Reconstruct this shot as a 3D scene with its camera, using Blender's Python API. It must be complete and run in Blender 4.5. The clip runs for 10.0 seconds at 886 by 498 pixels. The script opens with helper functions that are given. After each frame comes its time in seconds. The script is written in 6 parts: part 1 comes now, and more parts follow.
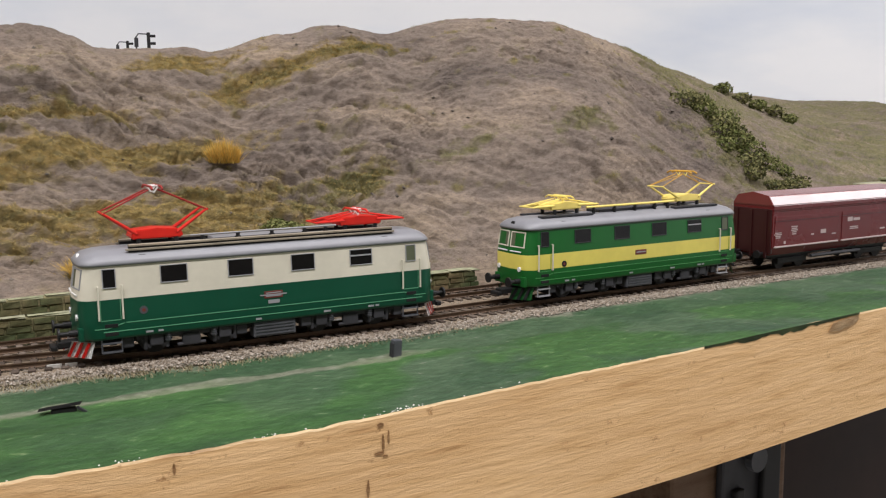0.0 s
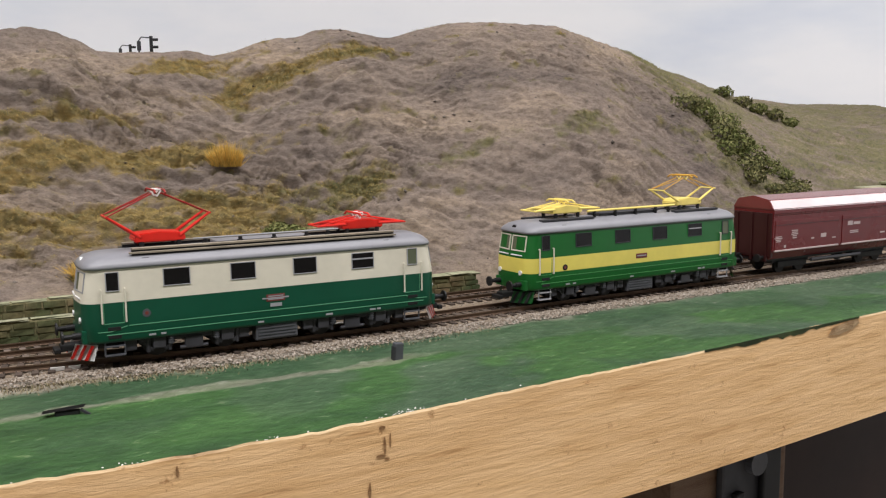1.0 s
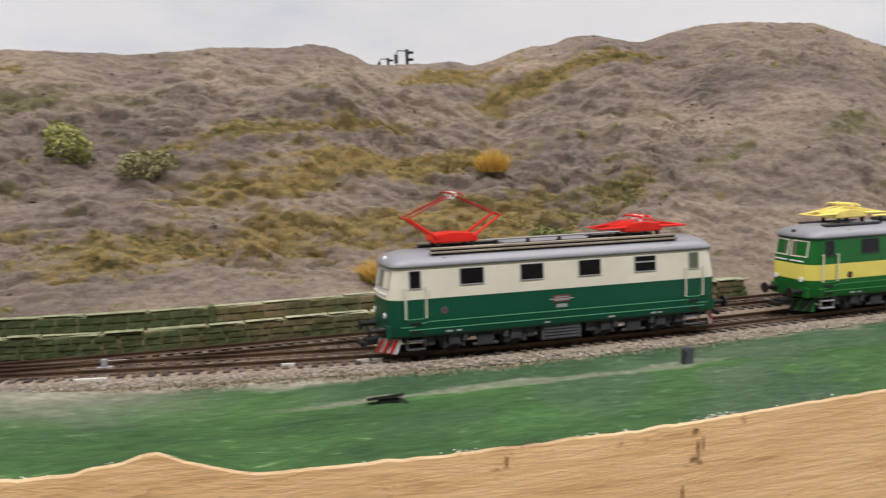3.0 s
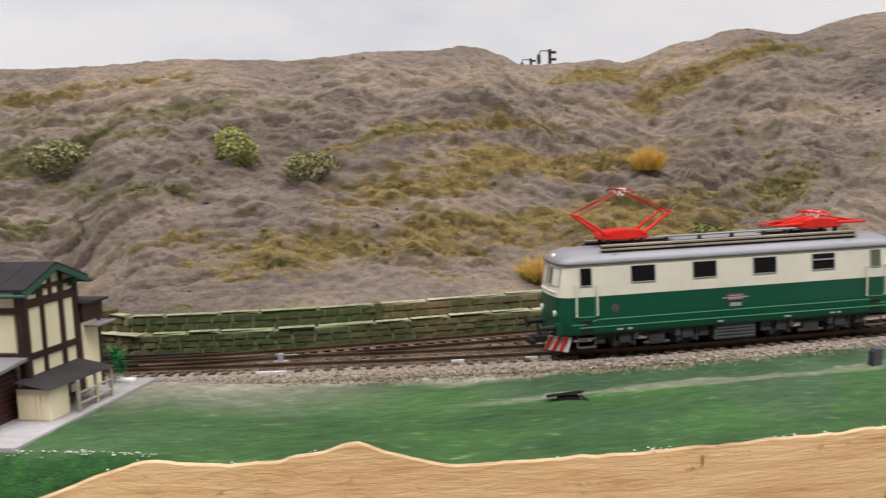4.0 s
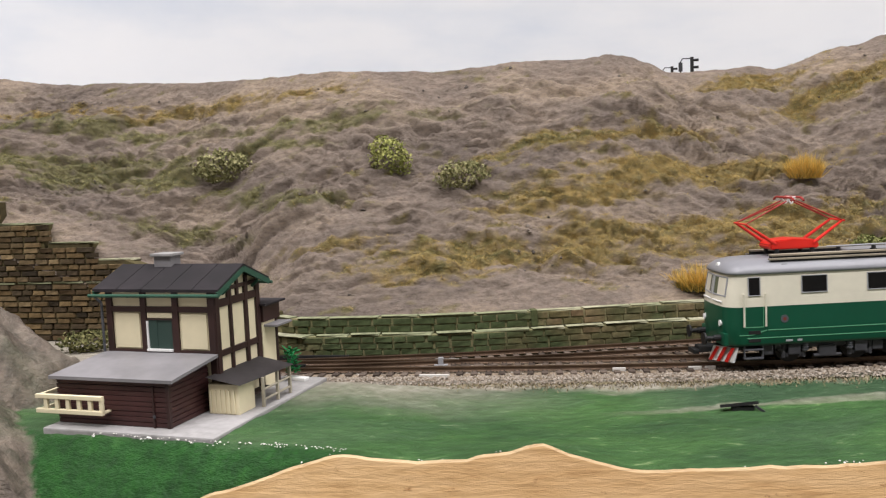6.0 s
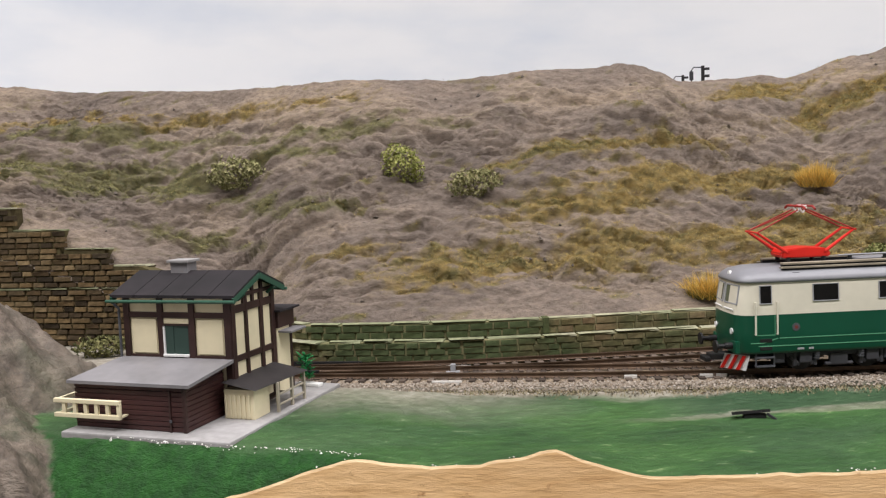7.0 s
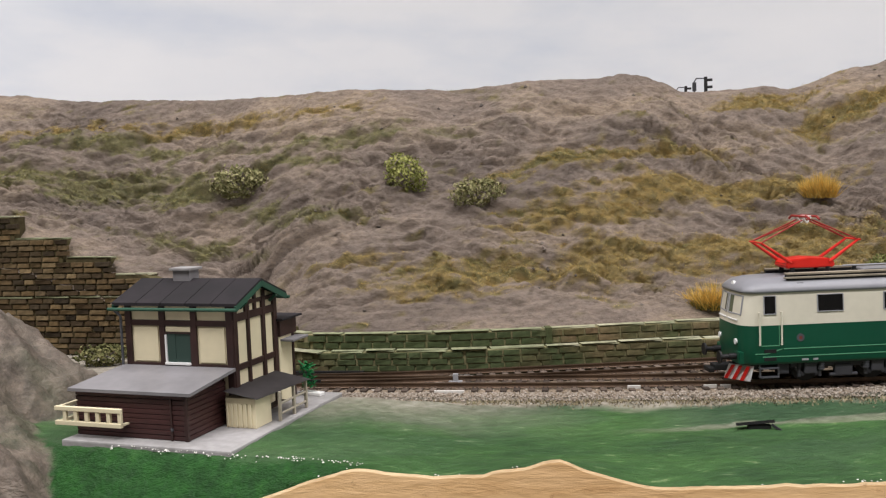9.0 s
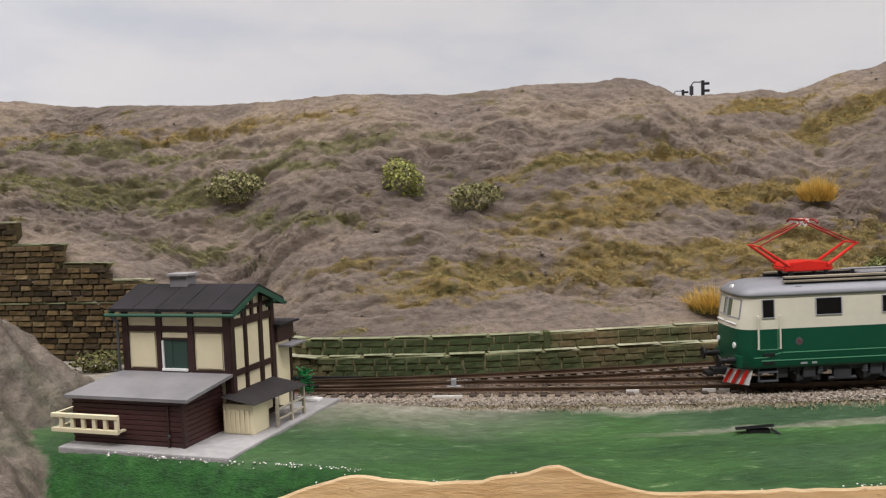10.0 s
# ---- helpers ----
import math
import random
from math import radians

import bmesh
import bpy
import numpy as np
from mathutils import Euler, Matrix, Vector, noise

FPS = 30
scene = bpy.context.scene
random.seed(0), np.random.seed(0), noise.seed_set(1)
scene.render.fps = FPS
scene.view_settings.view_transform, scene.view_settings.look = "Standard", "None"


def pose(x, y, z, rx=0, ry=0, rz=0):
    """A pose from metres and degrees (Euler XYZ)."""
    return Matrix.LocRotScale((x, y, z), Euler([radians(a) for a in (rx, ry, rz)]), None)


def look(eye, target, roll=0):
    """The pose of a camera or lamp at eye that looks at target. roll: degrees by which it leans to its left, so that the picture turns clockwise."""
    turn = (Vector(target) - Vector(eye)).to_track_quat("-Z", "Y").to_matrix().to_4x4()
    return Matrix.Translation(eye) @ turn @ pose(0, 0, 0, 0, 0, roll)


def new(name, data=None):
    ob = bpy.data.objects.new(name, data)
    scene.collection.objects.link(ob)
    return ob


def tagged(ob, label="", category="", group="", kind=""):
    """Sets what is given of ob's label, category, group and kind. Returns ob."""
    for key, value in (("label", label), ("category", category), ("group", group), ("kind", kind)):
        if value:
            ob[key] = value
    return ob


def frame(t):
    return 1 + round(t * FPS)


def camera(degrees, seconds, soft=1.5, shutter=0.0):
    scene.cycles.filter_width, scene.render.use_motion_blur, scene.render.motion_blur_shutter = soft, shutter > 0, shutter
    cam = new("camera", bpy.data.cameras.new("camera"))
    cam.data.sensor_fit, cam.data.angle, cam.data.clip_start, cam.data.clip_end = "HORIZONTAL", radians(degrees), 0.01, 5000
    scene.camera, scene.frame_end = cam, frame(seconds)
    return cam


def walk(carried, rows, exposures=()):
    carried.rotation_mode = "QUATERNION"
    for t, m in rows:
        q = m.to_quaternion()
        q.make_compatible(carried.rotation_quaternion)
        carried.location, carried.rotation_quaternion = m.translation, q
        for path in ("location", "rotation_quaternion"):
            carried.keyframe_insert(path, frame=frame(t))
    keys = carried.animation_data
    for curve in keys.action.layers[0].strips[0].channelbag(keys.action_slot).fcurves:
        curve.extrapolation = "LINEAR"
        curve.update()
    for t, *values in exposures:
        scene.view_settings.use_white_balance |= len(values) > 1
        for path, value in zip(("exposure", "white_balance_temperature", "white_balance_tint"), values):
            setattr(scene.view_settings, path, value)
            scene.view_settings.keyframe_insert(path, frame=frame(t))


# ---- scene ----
cam = camera(52.73, 10.0, soft=1.2, shutter=0.5)
PATH = [
    (0, (0.03861, 0.10952, 0.07523), (0.00143, 1.09971, -0.05947), -0.524),
    (0.5, (0.03923, 0.10883, 0.07585), (0.00133, 1.09900, -0.05877), -0.584),
    (1, (0.03847, 0.10815, 0.07582), (0.00032, 1.09868, -0.05609), -0.449),
    (1.5, (0.03393, 0.10699, 0.07588), (-0.00835, 1.09745, -0.05532), -0.303),
    (2, (0.02386, 0.10616, 0.07511), (-0.07084, 1.09347, -0.05238), -0.452),
    (2.5, (0.01618, 0.10405, 0.07501), (-0.16010, 1.08060, -0.04859), -0.772),
    (3, (0.00619, 0.09905, 0.07457), (-0.24083, 1.06076, -0.04412), -1.375),
    (4.3, (-0.01731, 0.09104, 0.07215), (-0.41165, 1.00387, -0.03380), -2.534),
    (4.5, (-0.02013, 0.08968, 0.07197), (-0.43222, 0.99493, -0.03147), -2.692),
    (5, (-0.02483, 0.08663, 0.07197), (-0.46446, 0.97921, -0.02814), -2.610),
    (5.5, (-0.02719, 0.08424, 0.07163), (-0.48551, 0.96780, -0.02468), -2.560),
    (6, (-0.02839, 0.08159, 0.07224), (-0.50049, 0.95830, -0.01994), -2.367),
    (7.5, (-0.02845, 0.07857, 0.07254), (-0.50989, 0.95141, -0.00724), -2.161),
    (8, (-0.02919, 0.07891, 0.07204), (-0.51031, 0.95220, -0.00462), -1.993),
    (8.5, (-0.02887, 0.07852, 0.07202), (-0.51209, 0.95091, -0.00175), -1.982),
    (9, (-0.02918, 0.07924, 0.07171), (-0.51175, 0.95221, 0.00078), -2.032),
    (9.5, (-0.02913, 0.07979, 0.07178), (-0.50968, 0.95406, 0.00303), -2.113),
    (10, (-0.02947, 0.07988, 0.07180), (-0.50993, 0.95439, 0.00550), -2.212),
]
walk(cam, [(t, look(eye, target, roll)) for t, eye, target, roll in PATH], [(0, 0.0), (3.0, 0.08), (5.5, 0.20), (6.2, 0.19), (7.5, 0.11), (9.0, 0.02), (10.0, -0.08)])
# ---- world and light: a closed layout room with ceiling strip lights and added lamps ----
world = bpy.data.worlds.new("World")
scene.world = world
world.use_nodes = True
world.node_tree.nodes["Background"].inputs[0].default_value = (0.9, 0.95, 1.0, 1)
world.node_tree.nodes["Background"].inputs[1].default_value = 0.05
scene.view_settings.exposure = 0.0


def strip_lamp(x, y, z, turn, power, sx=1.5, sy=0.12):
    d = bpy.data.lights.new("strip_light", "AREA")
    d.shape, d.size, d.size_y, d.energy = "RECTANGLE", sx, sy, power
    d.color = (1.0, 0.975, 1.0)
    o = new("strip_light", d)
    o.matrix_world = pose(x, y, z, 0, 0, turn)
    return o


strip_lamp(0.40, -0.02, 1.22, 30, 18)
strip_lamp(-0.40, -0.50, 1.22, 30, 16.5)
# two unseen lamps added at the left and back to brighten the backdrop
strip_lamp(-0.75, 0.15, 1.22, 30, 11)
strip_lamp(0.75, 0.85, 1.22, 30, 9)
# unseen wide lamp added to put the white highlight on the wagon roof
strip_lamp(2.15, 1.02, 1.22, 30, 15, 1.1, 0.5)
# ---- small tools ----
C30, S30 = math.cos(radians(30)), math.sin(radians(30))


def to_uv(x, y):
    return x * C30 + y * S30, -x * S30 + y * C30


def to_xy(u, v):
    return u * C30 - v * S30, u * S30 + v * C30


def smooth_table(points, step=0.004, width=5):
    """Even samples along u of a rounded line through (u, value)."""
    us = np.arange(points[0][0], points[-1][0], step)
    vs = np.interp(us, [p[0] for p in points], [p[1] for p in points])
    pad = np.concatenate([np.full(width, vs[0]), vs, np.full(width, vs[-1])])
    k = np.hanning(2 * width + 3)[1:-1]
    return us, np.convolve(pad, k / k.sum(), "same")[width:-width]


class Line:
    """A rounded line in the plan, by the long axis u of the layout."""

    def __init__(self, xy, width=6):
        self.us, self.vs = smooth_table([to_uv(*p) for p in xy], width=width)

    def v(self, u):
        return np.interp(u, self.us, self.vs)

    def at(self, u, off=0.0):
        """x, y and heading at u, moved off metres to the back."""
        v0, v1 = float(self.v(u - 0.003)), float(self.v(u + 0.003))
        a = math.atan2(v1 - v0, 0.006)
        x, y = to_xy(u - off * math.sin(a), float(self.v(u)) + off * math.cos(a))
        return x, y, a + radians(30)


def link(name, bm, mat, parent=None, label=""):
    me = bpy.data.meshes.new(name)
    bm.normal_update()
    bm.to_mesh(me)
    bm.free()
    for m in mat if isinstance(mat, (list, tuple)) else (mat,):
        me.materials.append(m)
    ob = new(name, me)
    if parent is not None:
        ob.parent = parent
    if label:
        ob["label"] = label
    return ob


def part(name, bm, mat, parent, label=""):
    return link(name, bm, mat, parent, label)


def raw(name, verts, faces, mat, parent=None, smooth=False):
    me = bpy.data.meshes.new(name)
    me.from_pydata(verts, [], faces)
    me.materials.append(mat)
    if smooth:
        me.polygons.foreach_set("use_smooth", [True] * len(me.polygons))
    ob = new(name, me)
    if parent is not None:
        ob.parent = parent
    return ob


def empty(name, m, label, category, group="", kind=""):
    e = new(name)
    e.empty_display_size = 0.01
    e.matrix_world = m
    return tagged(e, label, category, group, kind)


def box(bm, x0, x1, y0, y1, z0, z1, bevel=0.0, mat=0, m=None):
    vs = [bm.verts.new(p) for p in ((x0, y0, z0), (x1, y0, z0), (x1, y1, z0), (x0, y1, z0), (x0, y0, z1), (x1, y0, z1), (x1, y1, z1), (x0, y1, z1))]
    fs = [bm.faces.new([vs[i] for i in q]) for q in ((0, 3, 2, 1), (4, 5, 6, 7), (0, 1, 5, 4), (1, 2, 6, 5), (2, 3, 7, 6), (3, 0, 4, 7))]
    for f in fs:
        f.material_index = mat
    if bevel > 0:
        es = {e for f in fs for e in f.edges}
        r = bmesh.ops.bevel(bm, geom=list(es), offset=bevel, segments=2, affect="EDGES", profile=0.6)
        vs = list({v for f in r["faces"] for v in f.verts} | {v for v in vs if v.is_valid})
    if m is not None:
        bmesh.ops.transform(bm, matrix=m, verts=vs)
    return vs


def rod(bm, a, b, r, seg=8, r2=None, cap=True):
    a, b = Vector(a), Vector(b)
    d = b - a
    m = Matrix.Translation((a + b) / 2) @ d.to_track_quat("Z", "Y").to_matrix().to_4x4()
    return bmesh.ops.create_cone(bm, cap_ends=cap, segments=seg, radius1=r, radius2=r if r2 is None else r2, depth=d.length, matrix=m)["verts"]


def bar(bm, a, b, w, h):
    """A square bar from a to b, w wide and h high."""
    a, b = Vector(a), Vector(b)
    d = b - a
    q = d.to_track_quat("X", "Z").to_matrix().to_4x4()
    return box(bm, -d.length / 2, d.length / 2, -w / 2, w / 2, -h / 2, h / 2, m=Matrix.Translation((a + b) / 2) @ q)


def B():
    return bmesh.new()


# ---- materials ----
def material(name, color, rough=0.6, metal=0.0, var=0.12, scale=200.0, bump=0.1, bscale=None, second=None, spec=0.4, bdist=0.0004, blotch=None):
    """A surface with colour varied at two scales, roughness variation and fine relief."""
    m = bpy.data.materials.new(name)
    m.use_nodes = True
    nt = m.node_tree
    bs = nt.nodes["Principled BSDF"]
    bs.inputs["Metallic"].default_value = metal
    bs.inputs["Specular IOR Level"].default_value = spec
    tc = nt.nodes.new("ShaderNodeTexCoord")

    def noise_node(sc, det=4.0):
        n = nt.nodes.new("ShaderNodeTexNoise")
        n.inputs["Scale"].default_value, n.inputs["Detail"].default_value = sc, det
        nt.links.new(tc.outputs["Object"], n.inputs["Vector"])
        return n

    fine, broad = noise_node(scale), noise_node(blotch or scale / 9)
    ramp = nt.nodes.new("ShaderNodeValToRGB")
    c = Vector(color)
    d = Vector(second) if second else c * (1 - 2 * var)
    ramp.color_ramp.elements[0].position, ramp.color_ramp.elements[1].position = 0.35, 0.65
    ramp.color_ramp.elements[0].color, ramp.color_ramp.elements[1].color = (*d, 1), (*c, 1)
    nt.links.new(broad.outputs["Fac"], ramp.inputs["Fac"])
    mix = nt.nodes.new("ShaderNodeMix")
    mix.data_type, mix.blend_type = "RGBA", "MULTIPLY"
    mix.inputs["Factor"].default_value = 1.0
    r2 = nt.nodes.new("ShaderNodeValToRGB")
    lo = 1 - var
    r2.color_ramp.elements[0].position, r2.color_ramp.elements[1].position = 0.3, 0.7
    r2.color_ramp.elements[0].color, r2.color_ramp.elements[1].color = (lo, lo, lo, 1), (1, 1, 1, 1)
    nt.links.new(fine.outputs["Fac"], r2.inputs["Fac"])
    nt.links.new(ramp.outputs["Color"], mix.inputs["A"])
    nt.links.new(r2.outputs["Color"], mix.inputs["B"])
    nt.links.new(mix.outputs["Result"], bs.inputs["Base Color"])
    mr = nt.nodes.new("ShaderNodeMapRange")
    mr.inputs["To Min"].default_value, mr.inputs["To Max"].default_value = max(0.03, rough - 0.1), min(1, rough + 0.1)
    nt.links.new(broad.outputs["Fac"], mr.inputs["Value"])
    nt.links.new(mr.outputs["Result"], bs.inputs["Roughness"])
    if bump:
        bn = nt.nodes.new("ShaderNodeBump")
        bn.inputs["Strength"].default_value, bn.inputs["Distance"].default_value = bump, bdist
        src = noise_node(bscale, 5) if bscale else fine
        nt.links.new(src.outputs["Fac"], bn.inputs["Height"])
        nt.links.new(bn.outputs["Normal"], bs.inputs["Normal"])
    return m


def nodes_of(m):
    nt = m.node_tree
    return nt, nt.nodes["Principled BSDF"]


def ramp_node(nt, src, stops):
    r = nt.nodes.new("ShaderNodeValToRGB")
    while len(r.color_ramp.elements) < len(stops):
        r.color_ramp.elements.new(0.5)
    for e, (p, c) in zip(r.color_ramp.elements, stops):
        e.position, e.color = p, (*c, 1)
    nt.links.new(src, r.inputs["Fac"])
    return r.outputs["Color"]


def noise_out(nt, scale, detail=4.0, stretch=(1, 1, 1), turn=0.0, rough=0.55):
    tc, mp, n = nt.nodes.new("ShaderNodeTexCoord"), nt.nodes.new("ShaderNodeMapping"), nt.nodes.new("ShaderNodeTexNoise")
    mp.vector_type = "TEXTURE"
    mp.inputs["Rotation"].default_value = (0, 0, turn)
    mp.inputs["Scale"].default_value = stretch
    n.inputs["Scale"].default_value, n.inputs["Detail"].default_value, n.inputs["Roughness"].default_value = scale, detail, rough
    nt.links.new(tc.outputs["Object"], mp.inputs["Vector"])
    nt.links.new(mp.outputs["Vector"], n.inputs["Vector"])
    return n.outputs["Fac"]


def mix_color(nt, fac, a, b, how="MIX"):
    m = nt.nodes.new("ShaderNodeMix")
    m.data_type, m.blend_type = "RGBA", how
    for key, val in (("Factor", fac), ("A", a), ("B", b)):
        if isinstance(val, (int, float)):
            m.inputs[key].default_value = val
        elif isinstance(val, tuple):
            m.inputs[key].default_value = (*val, 1)
        else:
            nt.links.new(val, m.inputs[key])
    return m.outputs["Result"]


def attr_out(nt, name):
    a = nt.nodes.new("ShaderNodeAttribute")
    a.attribute_name = name
    return a.outputs["Fac"]


def bump_to(nt, bs, height, strength, dist):
    b = nt.nodes.new("ShaderNodeBump")
    b.inputs["Strength"].default_value, b.inputs["Distance"].default_value = strength, dist
    nt.links.new(height, b.inputs["Height"])
    nt.links.new(b.outputs["Normal"], bs.inputs["Normal"])


def blank(name, rough, spec=0.3):
    m = bpy.data.materials.new(name)
    m.use_nodes = True
    nt, bs = nodes_of(m)
    bs.inputs["Roughness"].default_value, bs.inputs["Specular IOR Level"].default_value = rough, spec
    return m, nt, bs


def hill_material():
    m, nt, bs = blank("dry_hillside", 0.95, 0.08)
    grey = ramp_node(nt, noise_out(nt, 34, 5, (2.2, 1, 1), radians(30)), [(0.3, (0.168, 0.138, 0.120)), (0.5, (0.256, 0.207, 0.171)), (0.7, (0.352, 0.278, 0.210))])
    fleck = ramp_node(nt, noise_out(nt, 520, 6, (1.8, 1, 0.8), radians(30), 0.75), [(0.3, (0.55, 0.53, 0.51)), (0.5, (0.97, 0.96, 0.95)), (0.72, (1.3, 1.26, 1.2))])
    grey = mix_color(nt, 1.0, grey, fleck, "MULTIPLY")
    grass = ramp_node(nt, noise_out(nt, 260, 5), [(0.3, (0.17, 0.14, 0.065)), (0.5, (0.27, 0.205, 0.085)), (0.7, (0.37, 0.26, 0.10))])
    green = ramp_node(nt, noise_out(nt, 300, 5), [(0.3, (0.115, 0.115, 0.055)), (0.7, (0.235, 0.21, 0.105))])
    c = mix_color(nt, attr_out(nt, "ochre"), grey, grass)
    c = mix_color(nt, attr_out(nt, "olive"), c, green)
    nt.links.new(c, bs.inputs["Base Color"])
    bump_to(nt, bs, noise_out(nt, 420, 6, (1.6, 1, 1), radians(30), 0.85), 1.0, 0.0021)
    return m


def ground_material():
    m, nt, bs = blank("painted_ground", 0.5, 0.22)
    g = ramp_node(nt, noise_out(nt, 34, 4, (2.2, 1, 1), radians(32)), [(0.32, (0.021, 0.056, 0.019)), (0.5, (0.036, 0.091, 0.025)), (0.68, (0.051, 0.120, 0.032))])
    dull = ramp_node(nt, noise_out(nt, 20, 3), [(0.4, (0.030, 0.064, 0.031)), (0.6, (0.060, 0.100, 0.053))])
    g = mix_color(nt, attr_out(nt, "dull"), g, dull)
    fl = ramp_node(nt, noise_out(nt, 380, 4, (2.5, 1, 1), radians(33), 0.7), [(0.35, (0.7, 0.72, 0.7)), (0.55, (1, 1, 1)), (0.63, (1.12, 1.12, 1.12)), (0.69, (3.6, 2.1, 3.2))])
    g = mix_color(nt, 1.0, g, fl, "MULTIPLY")
    dirt = ramp_node(nt, noise_out(nt, 240, 5), [(0.3, (0.17, 0.15, 0.115)), (0.55, (0.29, 0.26, 0.21)), (0.75, (0.40, 0.37, 0.32))])
    bank = ramp_node(nt, noise_out(nt, 240, 5, (1, 1, 1.6), 0, 0.7), [(0.35, (0.006, 0.036, 0.005)), (0.6, (0.014, 0.072, 0.010)), (0.78, (0.045, 0.13, 0.028))])
    g = mix_color(nt, attr_out(nt, "bank"), g, bank)
    c = mix_color(nt, attr_out(nt, "dirt"), g, dirt)
    rock = ramp_node(nt, noise_out(nt, 190, 7, (1, 1, 1), 0, 0.7), [(0.3, (0.055, 0.043, 0.036)), (0.5, (0.125, 0.098, 0.080)), (0.7, (0.22, 0.172, 0.138))])
    c = mix_color(nt, attr_out(nt, "rock"), c, rock)
    nt.links.new(c, bs.inputs["Base Color"])
    r = nt.nodes.new("ShaderNodeMapRange")
    r.inputs["To Min"].default_value, r.inputs["To Max"].default_value = 0.32, 0.75
    nt.links.new(noise_out(nt, 160, 3), r.inputs["Value"])
    nt.links.new(r.outputs["Result"], bs.inputs["Roughness"])
    bump_to(nt, bs, noise_out(nt, 300, 5, (2, 1, 1), radians(32), 0.75), 0.9, 0.0020)
    return m


def wood_material(name, light, mid, dark, turn=radians(34)):
    m, nt, bs = blank(name, 0.72, 0.25)
    grain = ramp_node(nt, noise_out(nt, 260, 6, (9, 1, 0.8), turn, 0.62), [(0.30, dark), (0.42, mid), (0.60, light), (0.78, mid)])
    broad = ramp_node(nt, noise_out(nt, 16, 3, (3, 1, 1), turn), [(0.3, (0.80, 0.74, 0.68)), (0.6, (1.0, 1.0, 1.0))])
    c = mix_color(nt, 1.0, grain, broad, "MULTIPLY")
    spot = ramp_node(nt, noise_out(nt, 150, 7, (1.6, 1, 1), turn, 0.8), [(0.30, (0.42, 0.30, 0.20)), (0.40, (1, 1, 1))])
    c = mix_color(nt, 1.0, c, spot, "MULTIPLY")
    nt.links.new(c, bs.inputs["Base Color"])
    bump_to(nt, bs, noise_out(nt, 520, 6, (6, 1, 0.8), turn, 0.7), 0.8, 0.0006)
    return m


def sky_material():
    m, nt, bs = blank("painted_sky", 0.95, 0.05)
    c = ramp_node(nt, noise_out(nt, 2.6, 5, (1.6, 1.6, 0.55), 0, 0.5), [(0.3, (0.68, 0.74, 0.85)), (0.43, (0.82, 0.855, 0.91)), (0.53, (0.92, 0.93, 0.95)), (0.67, (0.965, 0.965, 0.97))])
    nt.links.new(c, bs.inputs["Base Color"])
    return m


def piece_material(name, cols, mossy=None, rough=0.9, scale=500, span=22):
    """For pieces that differ one by one: Object Info's Random picks the shade; moss in broad patches."""
    m, nt, bs = blank(name, rough, 0.15)
    oi = nt.nodes.new("ShaderNodeObjectInfo")
    n = len(cols) - 1
    base = ramp_node(nt, oi.outputs["Random"], [(k / n, c) for k, c in enumerate(cols)])
    fl = ramp_node(nt, noise_out(nt, scale, 5, (1, 1, 1), 0, 0.7), [(0.3, (0.55, 0.55, 0.55)), (0.6, (1.1, 1.1, 1.1))])
    c = mix_color(nt, 1.0, base, fl, "MULTIPLY")
    if mossy:
        tc, tr, ns = nt.nodes.new("ShaderNodeNewGeometry"), nt.nodes.new("ShaderNodeTexNoise"), nt.nodes.new("ShaderNodeMapRange")
        tr.inputs["Scale"].default_value = span
        nt.links.new(tc.outputs["Position"], tr.inputs["Vector"])
        ns.inputs["From Min"].default_value, ns.inputs["From Max"].default_value = 0.38, 0.54
        nt.links.new(tr.outputs["Fac"], ns.inputs["Value"])
        c = mix_color(nt, ns.outputs["Result"], c, mix_color(nt, 1.0, fl, mossy, "MULTIPLY"))
    nt.links.new(c, bs.inputs["Base Color"])
    bump_to(nt, bs, noise_out(nt, scale * 1.4, 5), 0.5, 0.0003)
    return m


def leaf_material(name, cols, rough=0.8):
    m, nt, bs = blank(name, rough, 0.15)
    g = nt.nodes.new("ShaderNodeNewGeometry")
    n = len(cols) - 1
    c = ramp_node(nt, g.outputs["Random Per Island"], [(k / n, x) for k, x in enumerate(cols)])
    nt.links.new(c, bs.inputs["Base Color"])
    return m


def glass_material(name, tint, rough=0.08):
    m, nt, bs = blank(name, rough, 0.25)
    bs.inputs["Base Color"].default_value = (*tint, 1)
    return m


M_HILL, M_GRASS, M_SKY = hill_material(), ground_material(), sky_material()
M_WOOD = wood_material("raw_pine", (0.76, 0.505, 0.26), (0.69, 0.44, 0.21), (0.54, 0.32, 0.14))
M_SAWN = wood_material("sawn_top", (0.62, 0.46, 0.27), (0.55, 0.39, 0.22), (0.4, 0.26, 0.14))
M_LEG = wood_material("brown_leg", (0.20, 0.135, 0.09), (0.16, 0.10, 0.065), (0.09, 0.055, 0.035), 0)
M_RAIL = material("rail_metal", (0.16, 0.105, 0.07), 0.4, metal=0.6, scale=700, var=0.2)
M_TIE = piece_material("sleeper_wood", [(0.045, 0.034, 0.027), (0.085, 0.064, 0.05), (0.14, 0.11, 0.088)])
M_WHITE = material("white_paint_chipped", (0.72, 0.70, 0.66), 0.6, var=0.15, scale=600, second=(0.5, 0.47, 0.43))
M_BED = material("ballast_bed", (0.30, 0.235, 0.17), 0.95, var=0.4, scale=900, bump=0.9, second=(0.20, 0.155, 0.11), spec=0.1, bdist=0.0008)
